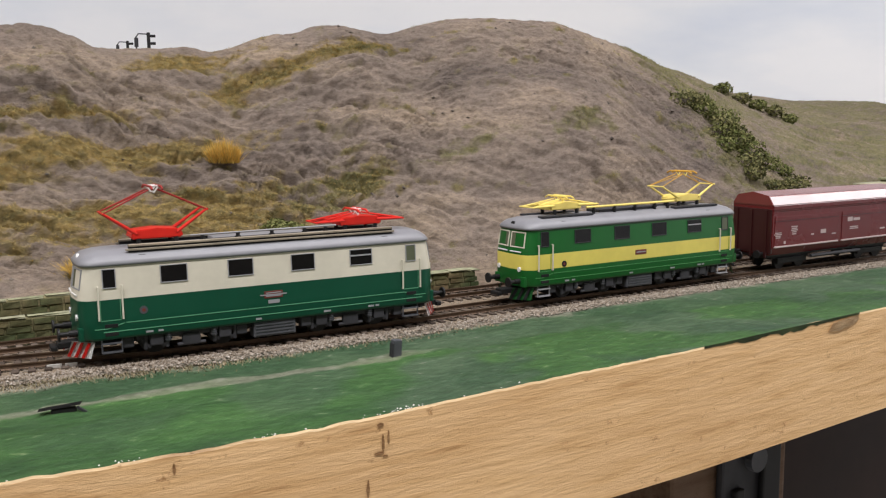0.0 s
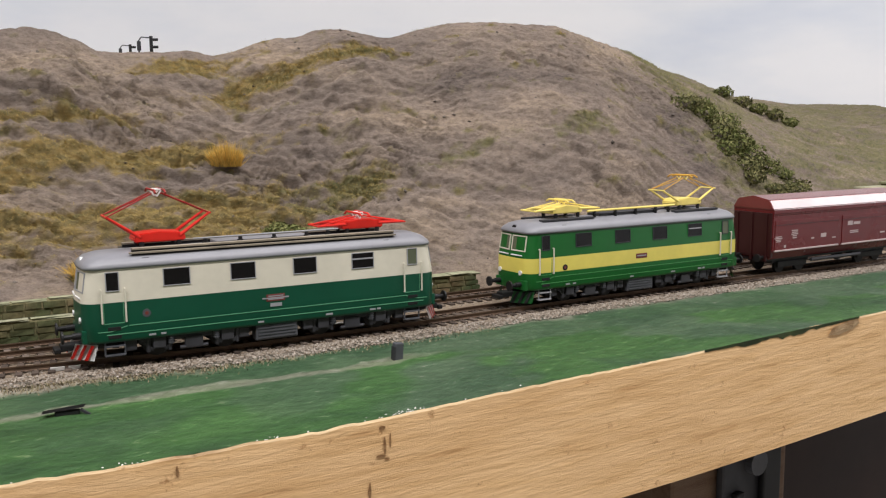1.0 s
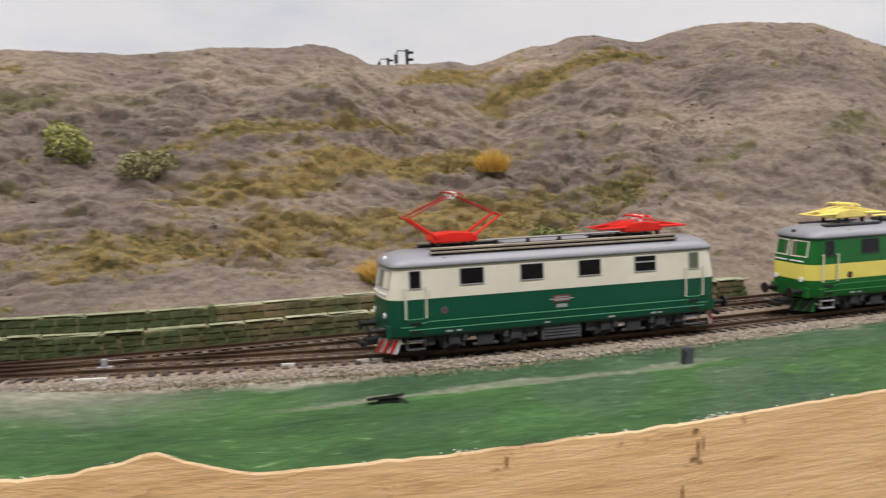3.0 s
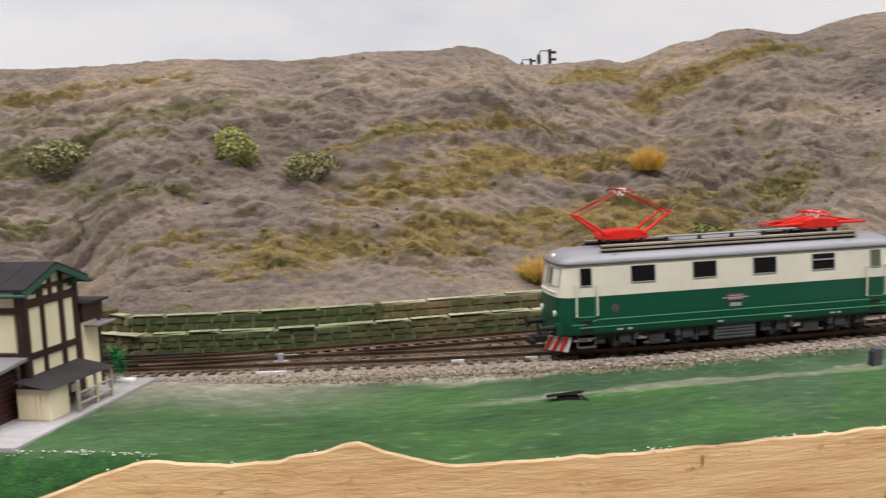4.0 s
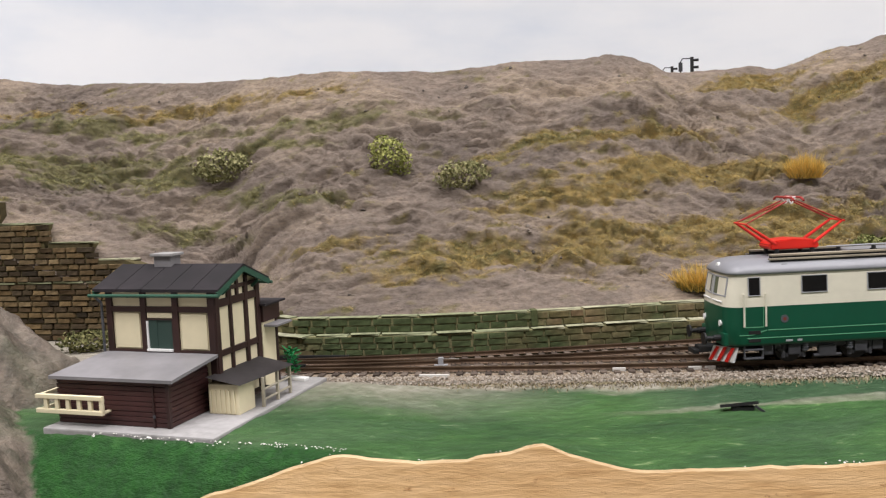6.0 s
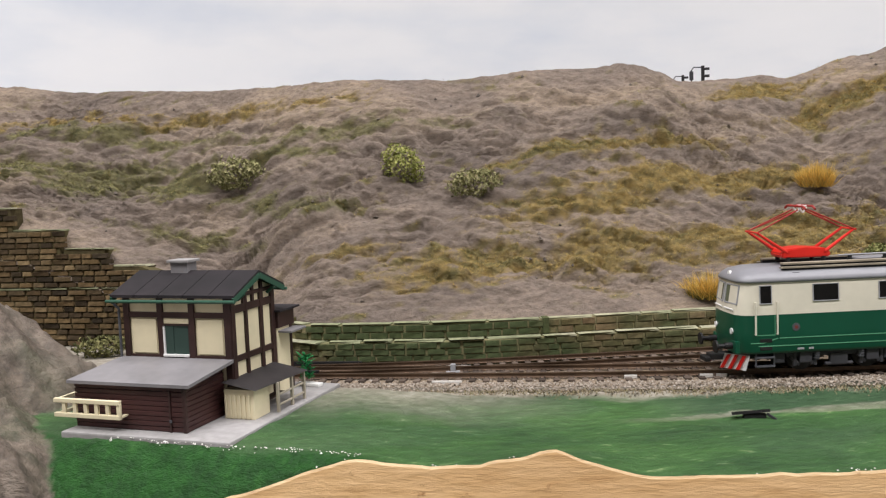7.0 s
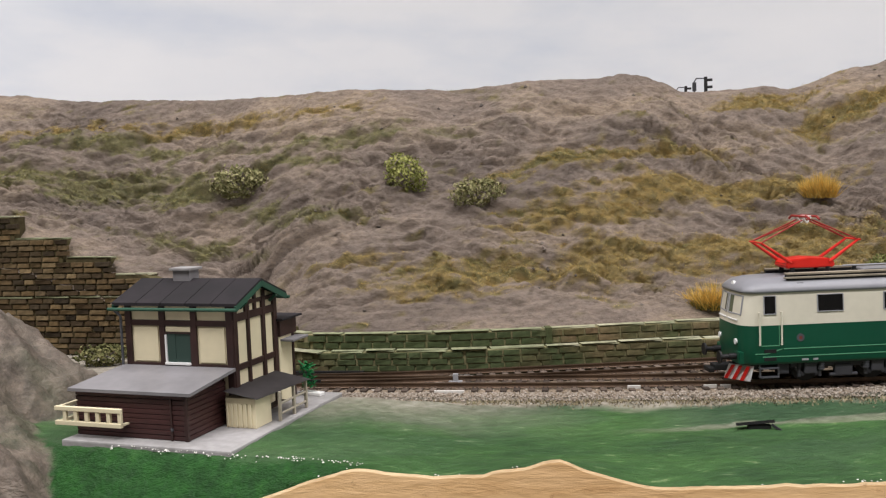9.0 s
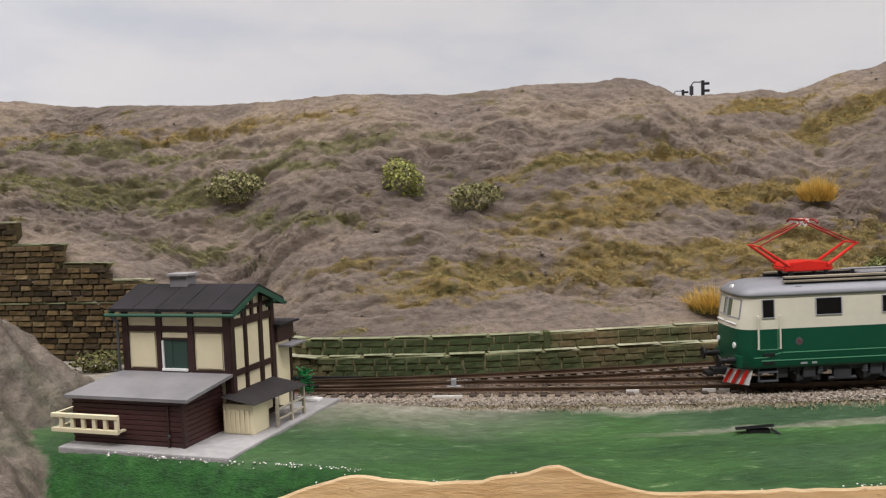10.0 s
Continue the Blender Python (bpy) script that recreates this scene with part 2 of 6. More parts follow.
M_STONE = leaf_material("ballast_stone", [(0.10, 0.08, 0.06), (0.23, 0.19, 0.15), (0.31, 0.27, 0.225), (0.17, 0.13, 0.09), (0.38, 0.34, 0.295)], 0.9)
M_MORTAR = material("wall_mortar", (0.27, 0.235, 0.13), 0.95, var=0.3, scale=600, bump=0.5, second=(0.13, 0.145, 0.065), spec=0.1, blotch=30)
M_MORTAR2 = material("dark_mortar", (0.07, 0.055, 0.03), 0.95, var=0.3, scale=600, bump=0.5, second=(0.10, 0.085, 0.04), spec=0.1)
M_BRICK = piece_material("mossy_stone", [(0.075, 0.065, 0.03), (0.19, 0.12, 0.07), (0.11, 0.095, 0.042), (0.25, 0.165, 0.095)], (0.058, 0.074, 0.032))
M_BRICK2 = piece_material("brown_stone", [(0.030, 0.023, 0.015), (0.08, 0.053, 0.028), (0.155, 0.105, 0.05), (0.045, 0.033, 0.02), (0.21, 0.15, 0.078)])
M_COPING = piece_material("coping_stone", [(0.36, 0.34, 0.23), (0.46, 0.43, 0.32), (0.27, 0.26, 0.16)], (0.21, 0.22, 0.13))
M_ROOM = material("room_paint", (0.62, 0.6, 0.56), 0.9, scale=20)
# brown made darker to hold the shade under the table
M_UNDER = material("shaded_brown_board", (0.036, 0.021, 0.017), 0.8, var=0.2, scale=60)
M_OCHRE = leaf_material("ochre_grass", [(0.40, 0.26, 0.075), (0.46, 0.33, 0.11), (0.31, 0.25, 0.09), (0.52, 0.38, 0.15)])
M_OLIVE = leaf_material("olive_grass", [(0.15, 0.155, 0.055), (0.26, 0.24, 0.085), (0.33, 0.29, 0.11), (0.12, 0.13, 0.045)])
M_STRAW = leaf_material("grey_straw", [(0.22, 0.185, 0.155), (0.34, 0.285, 0.24), (0.46, 0.38, 0.30), (0.16, 0.135, 0.115)])
M_BUSHG = leaf_material("light_leaves", [(0.17, 0.195, 0.045), (0.28, 0.29, 0.085), (0.35, 0.34, 0.12), (0.11, 0.125, 0.03)])
M_BUSHD = leaf_material("dark_leaves", [(0.07, 0.07, 0.025), (0.20, 0.19, 0.08), (0.36, 0.33, 0.17), (0.11, 0.115, 0.04)])
M_BUSHM = leaf_material("meadow_leaves", [(0.065, 0.08, 0.022), (0.14, 0.15, 0.05), (0.21, 0.205, 0.08)])
M_SCRUB = leaf_material("far_scrub_leaves", [(0.045, 0.05, 0.02), (0.12, 0.12, 0.045), (0.20, 0.185, 0.08), (0.08, 0.085, 0.03)])
M_TUFT = leaf_material("golden_tuft", [(0.68, 0.42, 0.08), (0.80, 0.53, 0.14), (0.55, 0.36, 0.09), (0.42, 0.33, 0.10)])
M_PEBBLE = leaf_material("dark_pebble", [(0.07, 0.058, 0.05), (0.12, 0.10, 0.085), (0.18, 0.15, 0.125)], 0.9)


def paint(name, c, rough=0.32, var=0.05):
    return material(name, c, rough, var=var, scale=350, bump=0.05, blotch=60)


P_GREEN, P_CREAM, P_ROOF = paint("bottle_green_paint", (0.0035, 0.066, 0.034)), paint("cream_paint", (0.64, 0.595, 0.485)), paint("grey_roof_paint", (0.215, 0.215, 0.23), 0.36)
P_GREEN2, P_YELLOW = paint("mid_green_paint", (0.008, 0.105, 0.018)), paint("yellow_paint", (0.70, 0.59, 0.12))
P_LINE, P_LINE2 = paint("pale_green_line", (0.10, 0.30, 0.17)), paint("green_line", (0.06, 0.24, 0.07))
P_RED, P_PANY = paint("pantograph_red", (0.62, 0.02, 0.012), 0.35), paint("pantograph_yellow", (0.85, 0.68, 0.18), 0.4)
P_REDD = paint("dull_red", (0.30, 0.018, 0.014), 0.5)
P_AMBER = paint("brass_yellow", (0.55, 0.30, 0.04), 0.45)
P_BLACK, P_DGREY, P_MGREY = paint("chassis_black", (0.009, 0.0085, 0.009), 0.6, 0.2), paint("bogie_grey", (0.038, 0.038, 0.043), 0.6, 0.2), paint("equipment_grey", (0.085, 0.088, 0.098), 0.5, 0.15)
P_WHITE, P_TAN = paint("white_paint", (0.75, 0.74, 0.72), 0.45), paint("walkway_tan", (0.30, 0.255, 0.19), 0.7, 0.15)
P_PLATE, P_SILVER = paint("red_plate", (0.15, 0.035, 0.03)), paint("silver_paint", (0.30, 0.30, 0.31), 0.45)
# P_WAGON2: oxide red darkened for the wagon end's shade, also used for seams
P_WAGON, P_WAGON2 = paint("oxide_red_paint", (0.125, 0.013, 0.014), 0.26), paint("oxide_shade_and_seam", (0.035, 0.007, 0.007), 0.4)
P_GLOSS = material("glossy_oxide_paint", (0.155, 0.022, 0.020), 0.16, var=0.05, scale=350, bump=0, spec=1.0, blotch=60)
P_PALE = paint("pale_lettering", (0.50, 0.40, 0.39), 0.6)
M_GLASS, M_GLASSC = glass_material("dark_window", (0.006, 0.0055, 0.0055), 0.15), glass_material("cab_window", (0.10, 0.11, 0.07), 0.1)
M_GLASSH = glass_material("house_window", (0.035, 0.06, 0.05), 0.12)
H_CREAM, H_BROWN = paint("cream_plaster", (0.70, 0.62, 0.42), 0.75), paint("dark_brown_timber", (0.044, 0.019, 0.016), 0.5, 0.2)
H_ROOF, H_GREY, H_GREEN = paint("dark_roofing", (0.020, 0.015, 0.018), 0.85, 0.3), paint("grey_roofing", (0.22, 0.21, 0.215), 0.55, 0.12), paint("green_trim", (0.020, 0.075, 0.045), 0.7)
P_TRIM = paint("weathered_cream", (0.45, 0.40, 0.31), 0.7, 0.15)
H_PORCH = paint("brown_grey_roofing", (0.085, 0.075, 0.075), 0.6, 0.2)
H_MAROON = paint("maroon_planks", (0.062, 0.022, 0.020), 0.5, 0.2)
H_SLAB = material("concrete_slab", (0.34, 0.325, 0.32), 0.85, var=0.2, scale=400, bump=0.3, second=(0.26, 0.25, 0.24), blotch=50)
H_LEAF = leaf_material("pot_leaves", [(0.015, 0.14, 0.04), (0.03, 0.27, 0.09)])

# ---- plan ----
EDGE = Line([(-0.60, 0.06), (-0.40, 0.148), (-0.25, 0.213), (-0.152, 0.255), (-0.108, 0.272), (-0.044, 0.303), (0.006, 0.334), (0.043, 0.36), (0.117, 0.411), (0.205, 0.477), (0.33, 0.57), (0.7, 0.85), (1.0, 1.07)])
RAILF = Line([(-0.70, 0.168), (-0.50, 0.236), (-0.35, 0.287), (-0.26, 0.3185), (-0.175, 0.3495), (-0.130, 0.367), (-0.071, 0.393), (-0.045, 0.4065), (0.01, 0.441), (0.077, 0.488), (0.164, 0.545), (0.263, 0.609), (0.40, 0.70), (0.8, 0.965)])
GAUGE = 0.012
BACK = Line([(-0.262, 0.324), (-0.22, 0.344), (-0.183, 0.364), (-0.147, 0.386), (-0.111, 0.409), (-0.074, 0.433), (-0.044, 0.452), (0.0, 0.482), (0.08, 0.535), (0.3, 0.68), (0.7, 0.945)])
FOOT = Line([(-0.75, 0.24), (-0.407, 0.343), (-0.338, 0.3636), (-0.29, 0.368), (-0.242, 0.352), (-0.188, 0.3735), (-0.152, 0.3965), (-0.115, 0.4215), (-0.078, 0.4445), (-0.047, 0.4665), (0.1, 0.562), (0.23, 0.655), (0.33, 0.76), (0.45, 0.86), (0.8, 1.1)], width=3)
RIDGE_V = smooth_table([(-0.6, 0.66), (-0.2, 0.60), (-0.1, 0.56), (0.0, 0.53), (0.1, 0.53), (0.3, 0.54), (0.42, 0.54), (0.5, 0.58), (0.6, 0.68), (0.75, 0.80), (1.3, 0.95)])
RIDGE_Z = smooth_table([(-0.6, 0.135), (-0.224, 0.1316), (-0.17, 0.1256), (-0.118, 0.1224), (-0.055, 0.1198), (-0.025, 0.1207), (0.031, 0.118), (0.073, 0.1214), (0.105, 0.1223), (0.115, 0.1242), (0.131, 0.1217), (0.144, 0.1152), (0.188, 0.1155), (0.2, 0.1135), (0.214, 0.1175), (0.229, 0.1228), (0.247, 0.125), (0.254, 0.1287), (0.271, 0.1305), (0.298, 0.1266), (0.319, 0.1327), (0.341, 0.1375), (0.368, 0.139), (0.408, 0.139), (0.427, 0.1365), (0.496, 0.1305), (0.60, 0.131), (0.70, 0.1305), (0.78, 0.118), (0.852, 0.111), (1.0, 0.1047), (1.3, 0.107)], width=1)
WALL_TOP = smooth_table([(-0.6, 0.075), (-0.2, 0.060), (-0.16, 0.052), (-0.13, 0.042), (-0.11, 0.036), (-0.06, 0.02), (-0.03, 0.0165), (0.13, 0.0165), (0.19, 0.0165), (0.22, 0.0105), (0.29, 0.009), (0.32, 0.006), (1.3, 0.005)], width=2)


def fbm(x, y, z, octs=5):
    return noise.fractal(Vector((x, y, z)), 0.9, 2.1, octs)


def smooth01(a, b, x):
    t = min(1.0, max(0.0, (x - a) / (b - a)))
    return t * t * (3 - 2 * t)


def hill_z(u, v, rough=True):
    vb, vr = float(FOOT.v(u)) + 0.004, float(np.interp(u, *RIDGE_V))
    zb, zr = float(np.interp(u, *WALL_TOP)) - 0.001, float(np.interp(u, *RIDGE_Z))
    q = (v - vb) / (vr - vb)
    steep = min(1.0, max(0.0, (u - 0.2) / 0.15)) * 0.13
    if q <= 1:
        q0 = max(q, 0)
        z = zb + (zr - zb) * (q0 + steep * math.sin(math.pi * min(1, q0)))
        z += min(0, q) * 0.3
    else:
        z = zr - (v - vr) * 0.12
    if rough:
        k = min(1, max(0, q * 6)) * (1 if q < 0.85 else max(0.22, 1 - (q - 0.85) * 6)) * (1 - 0.42 * smooth01(0.24, 0.36, u))
        wu, wv = 0.012 * fbm(u * 14, v * 22, 2.2, 3), 0.005 * fbm(u * 18, v * 30, 7.4, 3)
        uu, vv = u + wu, v + wv + 0.16 * u
        lump = abs(fbm(uu * 13, vv * 64, 0.3, 4))
        fold = abs(fbm(uu * 32, vv * 165, 3.1, 3))
        crumb = abs(fbm(u * 120, v * 380, 6.7, 3))
        z += k * (0.0050 * fbm(u * 13, v * 26, 1.7, 3) + 0.0050 * (min(lump, 0.8) - 0.28) + 0.0036 * (min(fold, 0.8) - 0.26) + 0.0024 * (min(crumb, 0.9) - 0.25))
        torn = smooth01(-0.25, 0.35, fbm(u * 11, v * 24, 17.0, 3))
        z -= k * torn * (0.0040 * max(0.0, 1 - abs(fbm(uu * 15, vv * 120, 41.0, 3)) / 0.10) + 0.0024 * max(0.0, 1 - abs(fbm(uu * 46, vv * 280, 43.0, 2)) / 0.13))
        if q > 0.85:
            z += 0.0004 * fbm(u * 120, v * 60, 9.0, 3)
    return z


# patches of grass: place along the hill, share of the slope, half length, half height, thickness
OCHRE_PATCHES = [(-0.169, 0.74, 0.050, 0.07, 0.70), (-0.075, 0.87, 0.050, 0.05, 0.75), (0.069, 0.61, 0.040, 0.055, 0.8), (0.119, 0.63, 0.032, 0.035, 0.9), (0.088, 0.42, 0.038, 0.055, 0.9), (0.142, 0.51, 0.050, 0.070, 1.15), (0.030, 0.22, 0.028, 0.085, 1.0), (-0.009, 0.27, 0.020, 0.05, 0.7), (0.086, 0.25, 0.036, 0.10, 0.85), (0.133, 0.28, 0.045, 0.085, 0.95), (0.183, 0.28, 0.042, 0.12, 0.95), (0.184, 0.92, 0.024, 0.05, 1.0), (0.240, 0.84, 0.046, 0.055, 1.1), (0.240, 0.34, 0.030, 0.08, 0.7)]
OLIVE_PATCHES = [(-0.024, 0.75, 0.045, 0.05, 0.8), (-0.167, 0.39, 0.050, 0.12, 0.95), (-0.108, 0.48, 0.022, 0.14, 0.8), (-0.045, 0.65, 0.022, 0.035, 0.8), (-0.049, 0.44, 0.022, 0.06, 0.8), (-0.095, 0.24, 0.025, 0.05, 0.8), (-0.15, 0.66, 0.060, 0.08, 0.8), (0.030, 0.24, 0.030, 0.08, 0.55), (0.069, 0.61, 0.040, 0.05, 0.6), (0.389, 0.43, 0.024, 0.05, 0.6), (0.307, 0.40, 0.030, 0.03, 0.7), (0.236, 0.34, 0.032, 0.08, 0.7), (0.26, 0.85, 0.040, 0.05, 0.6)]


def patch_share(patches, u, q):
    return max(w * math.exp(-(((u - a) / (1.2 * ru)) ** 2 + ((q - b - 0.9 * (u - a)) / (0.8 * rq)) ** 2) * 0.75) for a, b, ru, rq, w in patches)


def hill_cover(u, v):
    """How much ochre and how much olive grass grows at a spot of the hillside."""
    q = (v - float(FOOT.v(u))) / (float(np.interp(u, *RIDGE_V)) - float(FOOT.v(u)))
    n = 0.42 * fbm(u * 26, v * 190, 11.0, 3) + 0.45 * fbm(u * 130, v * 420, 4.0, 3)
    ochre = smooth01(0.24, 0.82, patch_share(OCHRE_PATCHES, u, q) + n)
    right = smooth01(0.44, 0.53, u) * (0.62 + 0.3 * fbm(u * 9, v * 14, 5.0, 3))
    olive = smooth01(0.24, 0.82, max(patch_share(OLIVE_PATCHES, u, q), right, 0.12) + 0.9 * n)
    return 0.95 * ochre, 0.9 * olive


def add_mask(ob, name, values):
    ob.data.attributes.new(name, "FLOAT", "POINT").data.foreach_set("value", np.array(values, dtype=np.float32))


def sheet(name, us, rows_of, mat):
    """A sheet over the plan: rows_of(u) gives one row of (v, z)."""
    verts, faces, n = [], [], 0
    for i, u in enumerate(us):
        row = rows_of(u)
        n = len(row)
        for v, z in row:
            verts.append((*to_xy(u, v), z))
    for i in range(len(us) - 1):
        for j in range(n - 1):
            a = i * n + j
            faces.append((a, a + n, a + n + 1, a + 1))
    return raw(name, verts, faces, mat, smooth=True)


def hill_spot(u, v):
    """v and height of the surface, its relief standing out square to the slope."""
    z = hill_z(u, v)
    return v - 0.75 * (z - hill_z(u, v, False)), z


def hill_steps(u):
    vb, vr = float(FOOT.v(u)), float(np.interp(u, *RIDGE_V))
    return [vb - 0.0005 + (vr + 0.02 - vb) * (k / 200) for k in range(201)] + [vr + 0.03 + 0.03 * k for k in range(14)]


def hill_row(u):
    return [hill_spot(u, v) for v in hill_steps(u)]


hill_us = np.concatenate([np.arange(-0.55, -0.24, 0.004), np.arange(-0.24, 0.52, 0.0011), np.arange(0.52, 0.85, 0.0025), np.arange(0.85, 1.25, 0.01)])
hill = tagged(sheet("hillside", hill_us, hill_row, M_HILL), "grey-brown dry hillside with olive and ochre grass patches", "hill", kind="structure")
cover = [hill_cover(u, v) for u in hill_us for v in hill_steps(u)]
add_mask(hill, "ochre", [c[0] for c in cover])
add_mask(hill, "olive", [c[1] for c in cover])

# height of the saw-cut top of the fascia along u
FASCIA_Z = smooth_table([(-0.5, -0.05), (-0.12, -0.03), (-0.032, -0.0046), (-0.015, 0.001), (-0.005, 0.004), (0.012, 0.0018), (0.026, 0.0026), (0.0435, 0.0062), (0.055, 0.002), (0.065, -0.0009), (0.11, -0.0007), (0.16, -0.0008), (0.24, 0.0), (0.9, 0.0)], step=0.001, width=2)


# the brow of the dark green bank before the signal box
BANK = Line([(-0.40, 0.20), (-0.30, 0.2295), (-0.247, 0.2400), (-0.190, 0.2495), (-0.152, 0.2575), (-0.13, 0.266), (-0.10, 0.281)], width=2)


def mound_z(u, v):
    """The grey rock heap beside the signal box."""
    x, y = to_xy(u, v)
    dy = y - 0.250
    wob = 0.07 * fbm(x * 25, y * 25, 7, 3)
    r = math.hypot((x + 0.340) / 0.079, dy / (0.085 if dy > 0 else 0.12)) + wob
    lobe = math.hypot((x + 0.300) / 0.070, (y - 0.205) / 0.056) + wob
    if min(r, lobe) > 1.5 or x > -0.215:
        return -1.0
    clear = smooth01(0.0, 0.020, float(RAILF.v(u)) - 0.0135 - v)
    z = 0.047 * (1 - r * r) ** 0.9 * (0.98 + 0.12 * fbm(x * 30, y * 30, 2, 4) + 0.05 * fbm(x * 120, y * 120, 4, 3)) * clear if r < 1 else -(r - 1) * 0.12
    z = max(z, 0.020 * (1 - lobe * lobe) ** 0.7 if lobe < 1 else -(lobe - 1) * 0.12)
    if clear <= 0:
        return -1.0
    return z + (0.0036 * fbm(x * 90, y * 90, 1, 5) + 0.0034 * (abs(fbm(x * 75, y * 75, 3, 4)) - 0.3) + 0.0018 * (abs(fbm(x * 260, y * 260, 3, 3)) - 0.3)) * clear


def ground_z(u, v):
    ve, vr = float(EDGE.v(u)), float(RAILF.v(u))
    zf = float(np.interp(u, *FASCIA_Z))
    t = max(0.0, (v - ve) / 0.02)
    flat = 0.0040 * smooth01(0.05, -0.02, u) * smooth01(0.016, 0.026, vr - v)
    if u > -0.002:
        z = zf + (flat - zf) * min(1, t)
    else:
        vp = float(BANK.v(u))
        f = min(1.0, max(0.0, (v - ve) / max(1e-4, vp - ve)))
        z = zf + (flat - zf) * (f ** 0.8)
    z += 0.0007 * fbm(u * 60, v * 60, 3, 4) * min(1, t) * smooth01(0.008, 0.02, vr - v)
    return max(z, mound_z(u, v))


def ground_masks(u, v):
    """Trackside dirt, dull paint and rock cover of the baseboard."""
    ve, vr = float(EDGE.v(u)), float(RAILF.v(u))
    n = fbm(u * 45, v * 70, 6.0, 4)
    edge = vr - 0.014 - 0.009 * smooth01(0.16, 0.08, u) - 0.006 * smooth01(0.05, -0.02, u)
    dirt = smooth01(-0.005, 0.005, v - edge + 0.006 * n)
    mid = 0.3335 + (u - 0.09) * 0.045 + 0.0012 * math.sin(u * 60)
    strip = abs(v - mid) / 0.0021
    dirt = max(dirt, 0.42 * smooth01(0.25, -0.2, strip - 0.7 + 1.2 * n - 0.4) * smooth01(0.06, 0.1, u) * smooth01(0.24, 0.2, u))
    dull = smooth01(-0.1, 0.25, fbm(u * 20, v * 30, 15.0, 3)) * (0.35 + 0.65 * smooth01(0.12, 0.22, u))
    dull = max(dull, smooth01(0.6, 1.0, (v - ve) / (vr - ve)) * smooth01(0.09, 0.02, u) * 0.9)
    dull = max(dull, 0.8 * smooth01(-0.002, 0.003, v - mid + 0.002 * n) * smooth01(0.07, 0.1, u))
    m = mound_z(u, v)
    rock = smooth01(-0.001, 0.0015, m - ground_z(u, v) + 0.0005 * n + 0.001)
    near = smooth01(0.068, 0.018, vr - v + 0.006 * n) * smooth01(0.07, 0.0, u)
    dirt = max(dirt, 0.8 * near)
    bank = smooth01(0.0012, -0.0008, v - float(BANK.v(u)) + 0.0012 * n) * smooth01(0.003, -0.003, u)
    return dirt, dull, rock, bank



def ground_row(u):
    ve, vb = float(EDGE.v(u)), float(FOOT.v(u)) + 0.004
    skirt = (ve + 0.0004, -0.043 if mound_z(u, ve) > -0.02 else ground_z(u, ve) - 0.002)
    return [skirt] + [(ve + 0.0006 + (vb - ve) * (k / 120), ground_z(u, ve + (vb - ve) * (k / 120))) for k in range(121)]


us = np.concatenate([np.arange(-0.42, -0.08, 0.0013), np.arange(-0.08, 0.5, 0.0022), np.arange(0.5, 0.9, 0.01)])
ground = tagged(sheet("ground", us, ground_row, M_GRASS), "green painted baseboard ground with a raw trackside strip", "ground", kind="structure")
masks = [ground_masks(*to_uv(p.co.x, p.co.y)) for p in ground.data.vertices]
for k, key in enumerate(("dirt", "dull", "rock", "bank")):
    add_mask(ground, key, [c[k] for c in masks])


def fascia():
    """A plank edge of raw wood with a hand-cut wavy top."""
    us = np.concatenate([np.arange(-0.42, 0.3, 0.002), np.arange(0.3, 0.9, 0.01)])
    verts, faces = [], []
    for u in us:
        v, zt = float(EDGE.v(u)), float(np.interp(u, *FASCIA_Z)) + 0.0002
        zt += 0.0004 * fbm(u * 150, 0, 4, 3)
        for dv, z in ((0.0, -0.0435), (0.0, zt - 0.0006), (0.0004, zt), (0.0011, zt - 0.0004), (0.010, -0.0435)):
            verts.append((*to_xy(u, v - 0.0008 + dv), z))
    for i in range(len(us) - 1):
        for j in range(5):
            a, b = i * 5 + j, i * 5 + (j + 1) % 5
            faces.append((a, b, b + 5, a + 5))
    ob = raw("trim_plank", verts, faces, M_WOOD)
    ob.data.materials.append(M_SAWN)
    for k, p in enumerate(ob.data.polygons):
        p.material_index = 1 if k % 5 in (1, 2) else 0
    return ob


fas = tagged(fascia(), "raw pine plank along the layout's front edge", "plank", kind="structure")

# sky board and room
verts, faces = [], []
for k in range(41):
    a = radians(-75 + k * 4.5)
    x, y = 0.1 + 1.65 * math.sin(a), 0.25 + 1.55 * math.cos(a)
    verts += [(x, y, -0.3), (x, y, 0.64)]
faces = [(2 * k, 2 * k + 1, 2 * k + 3, 2 * k + 2) for k in range(40)]
sky = tagged(raw("backdrop", verts, faces, M_SKY, smooth=True), "pale cloudy sky painted on the layout's backdrop", "backdrop", kind="structure")


def room():
    x0, x1, y0, y1, z0, z1 = -2.6, 2.6, -2.2, 2.4, -0.95, 1.35
    for name, b in (("floor", (x0, x1, y0, y1, z0 - 0.1, z0)), ("ceiling", (x0, x1, y0, y1, z1, z1 + 0.1)), ("wall_north", (x0, x1, y1, y1 + 0.1, z0, z1)), ("wall_south", (x0, x1, y0 - 0.1, y0, z0, z1)), ("wall_east", (x1, x1 + 0.1, y0, y1, z0, z1)), ("wall_west", (x0 - 0.1, x0, y0, y1, z0, z1))):
        bm = B()
        box(bm, *b)
        tagged(link(name, bm, M_ROOM), "plain painted room " + name.split("_")[0], name.split("_")[0], kind="structure")


room()
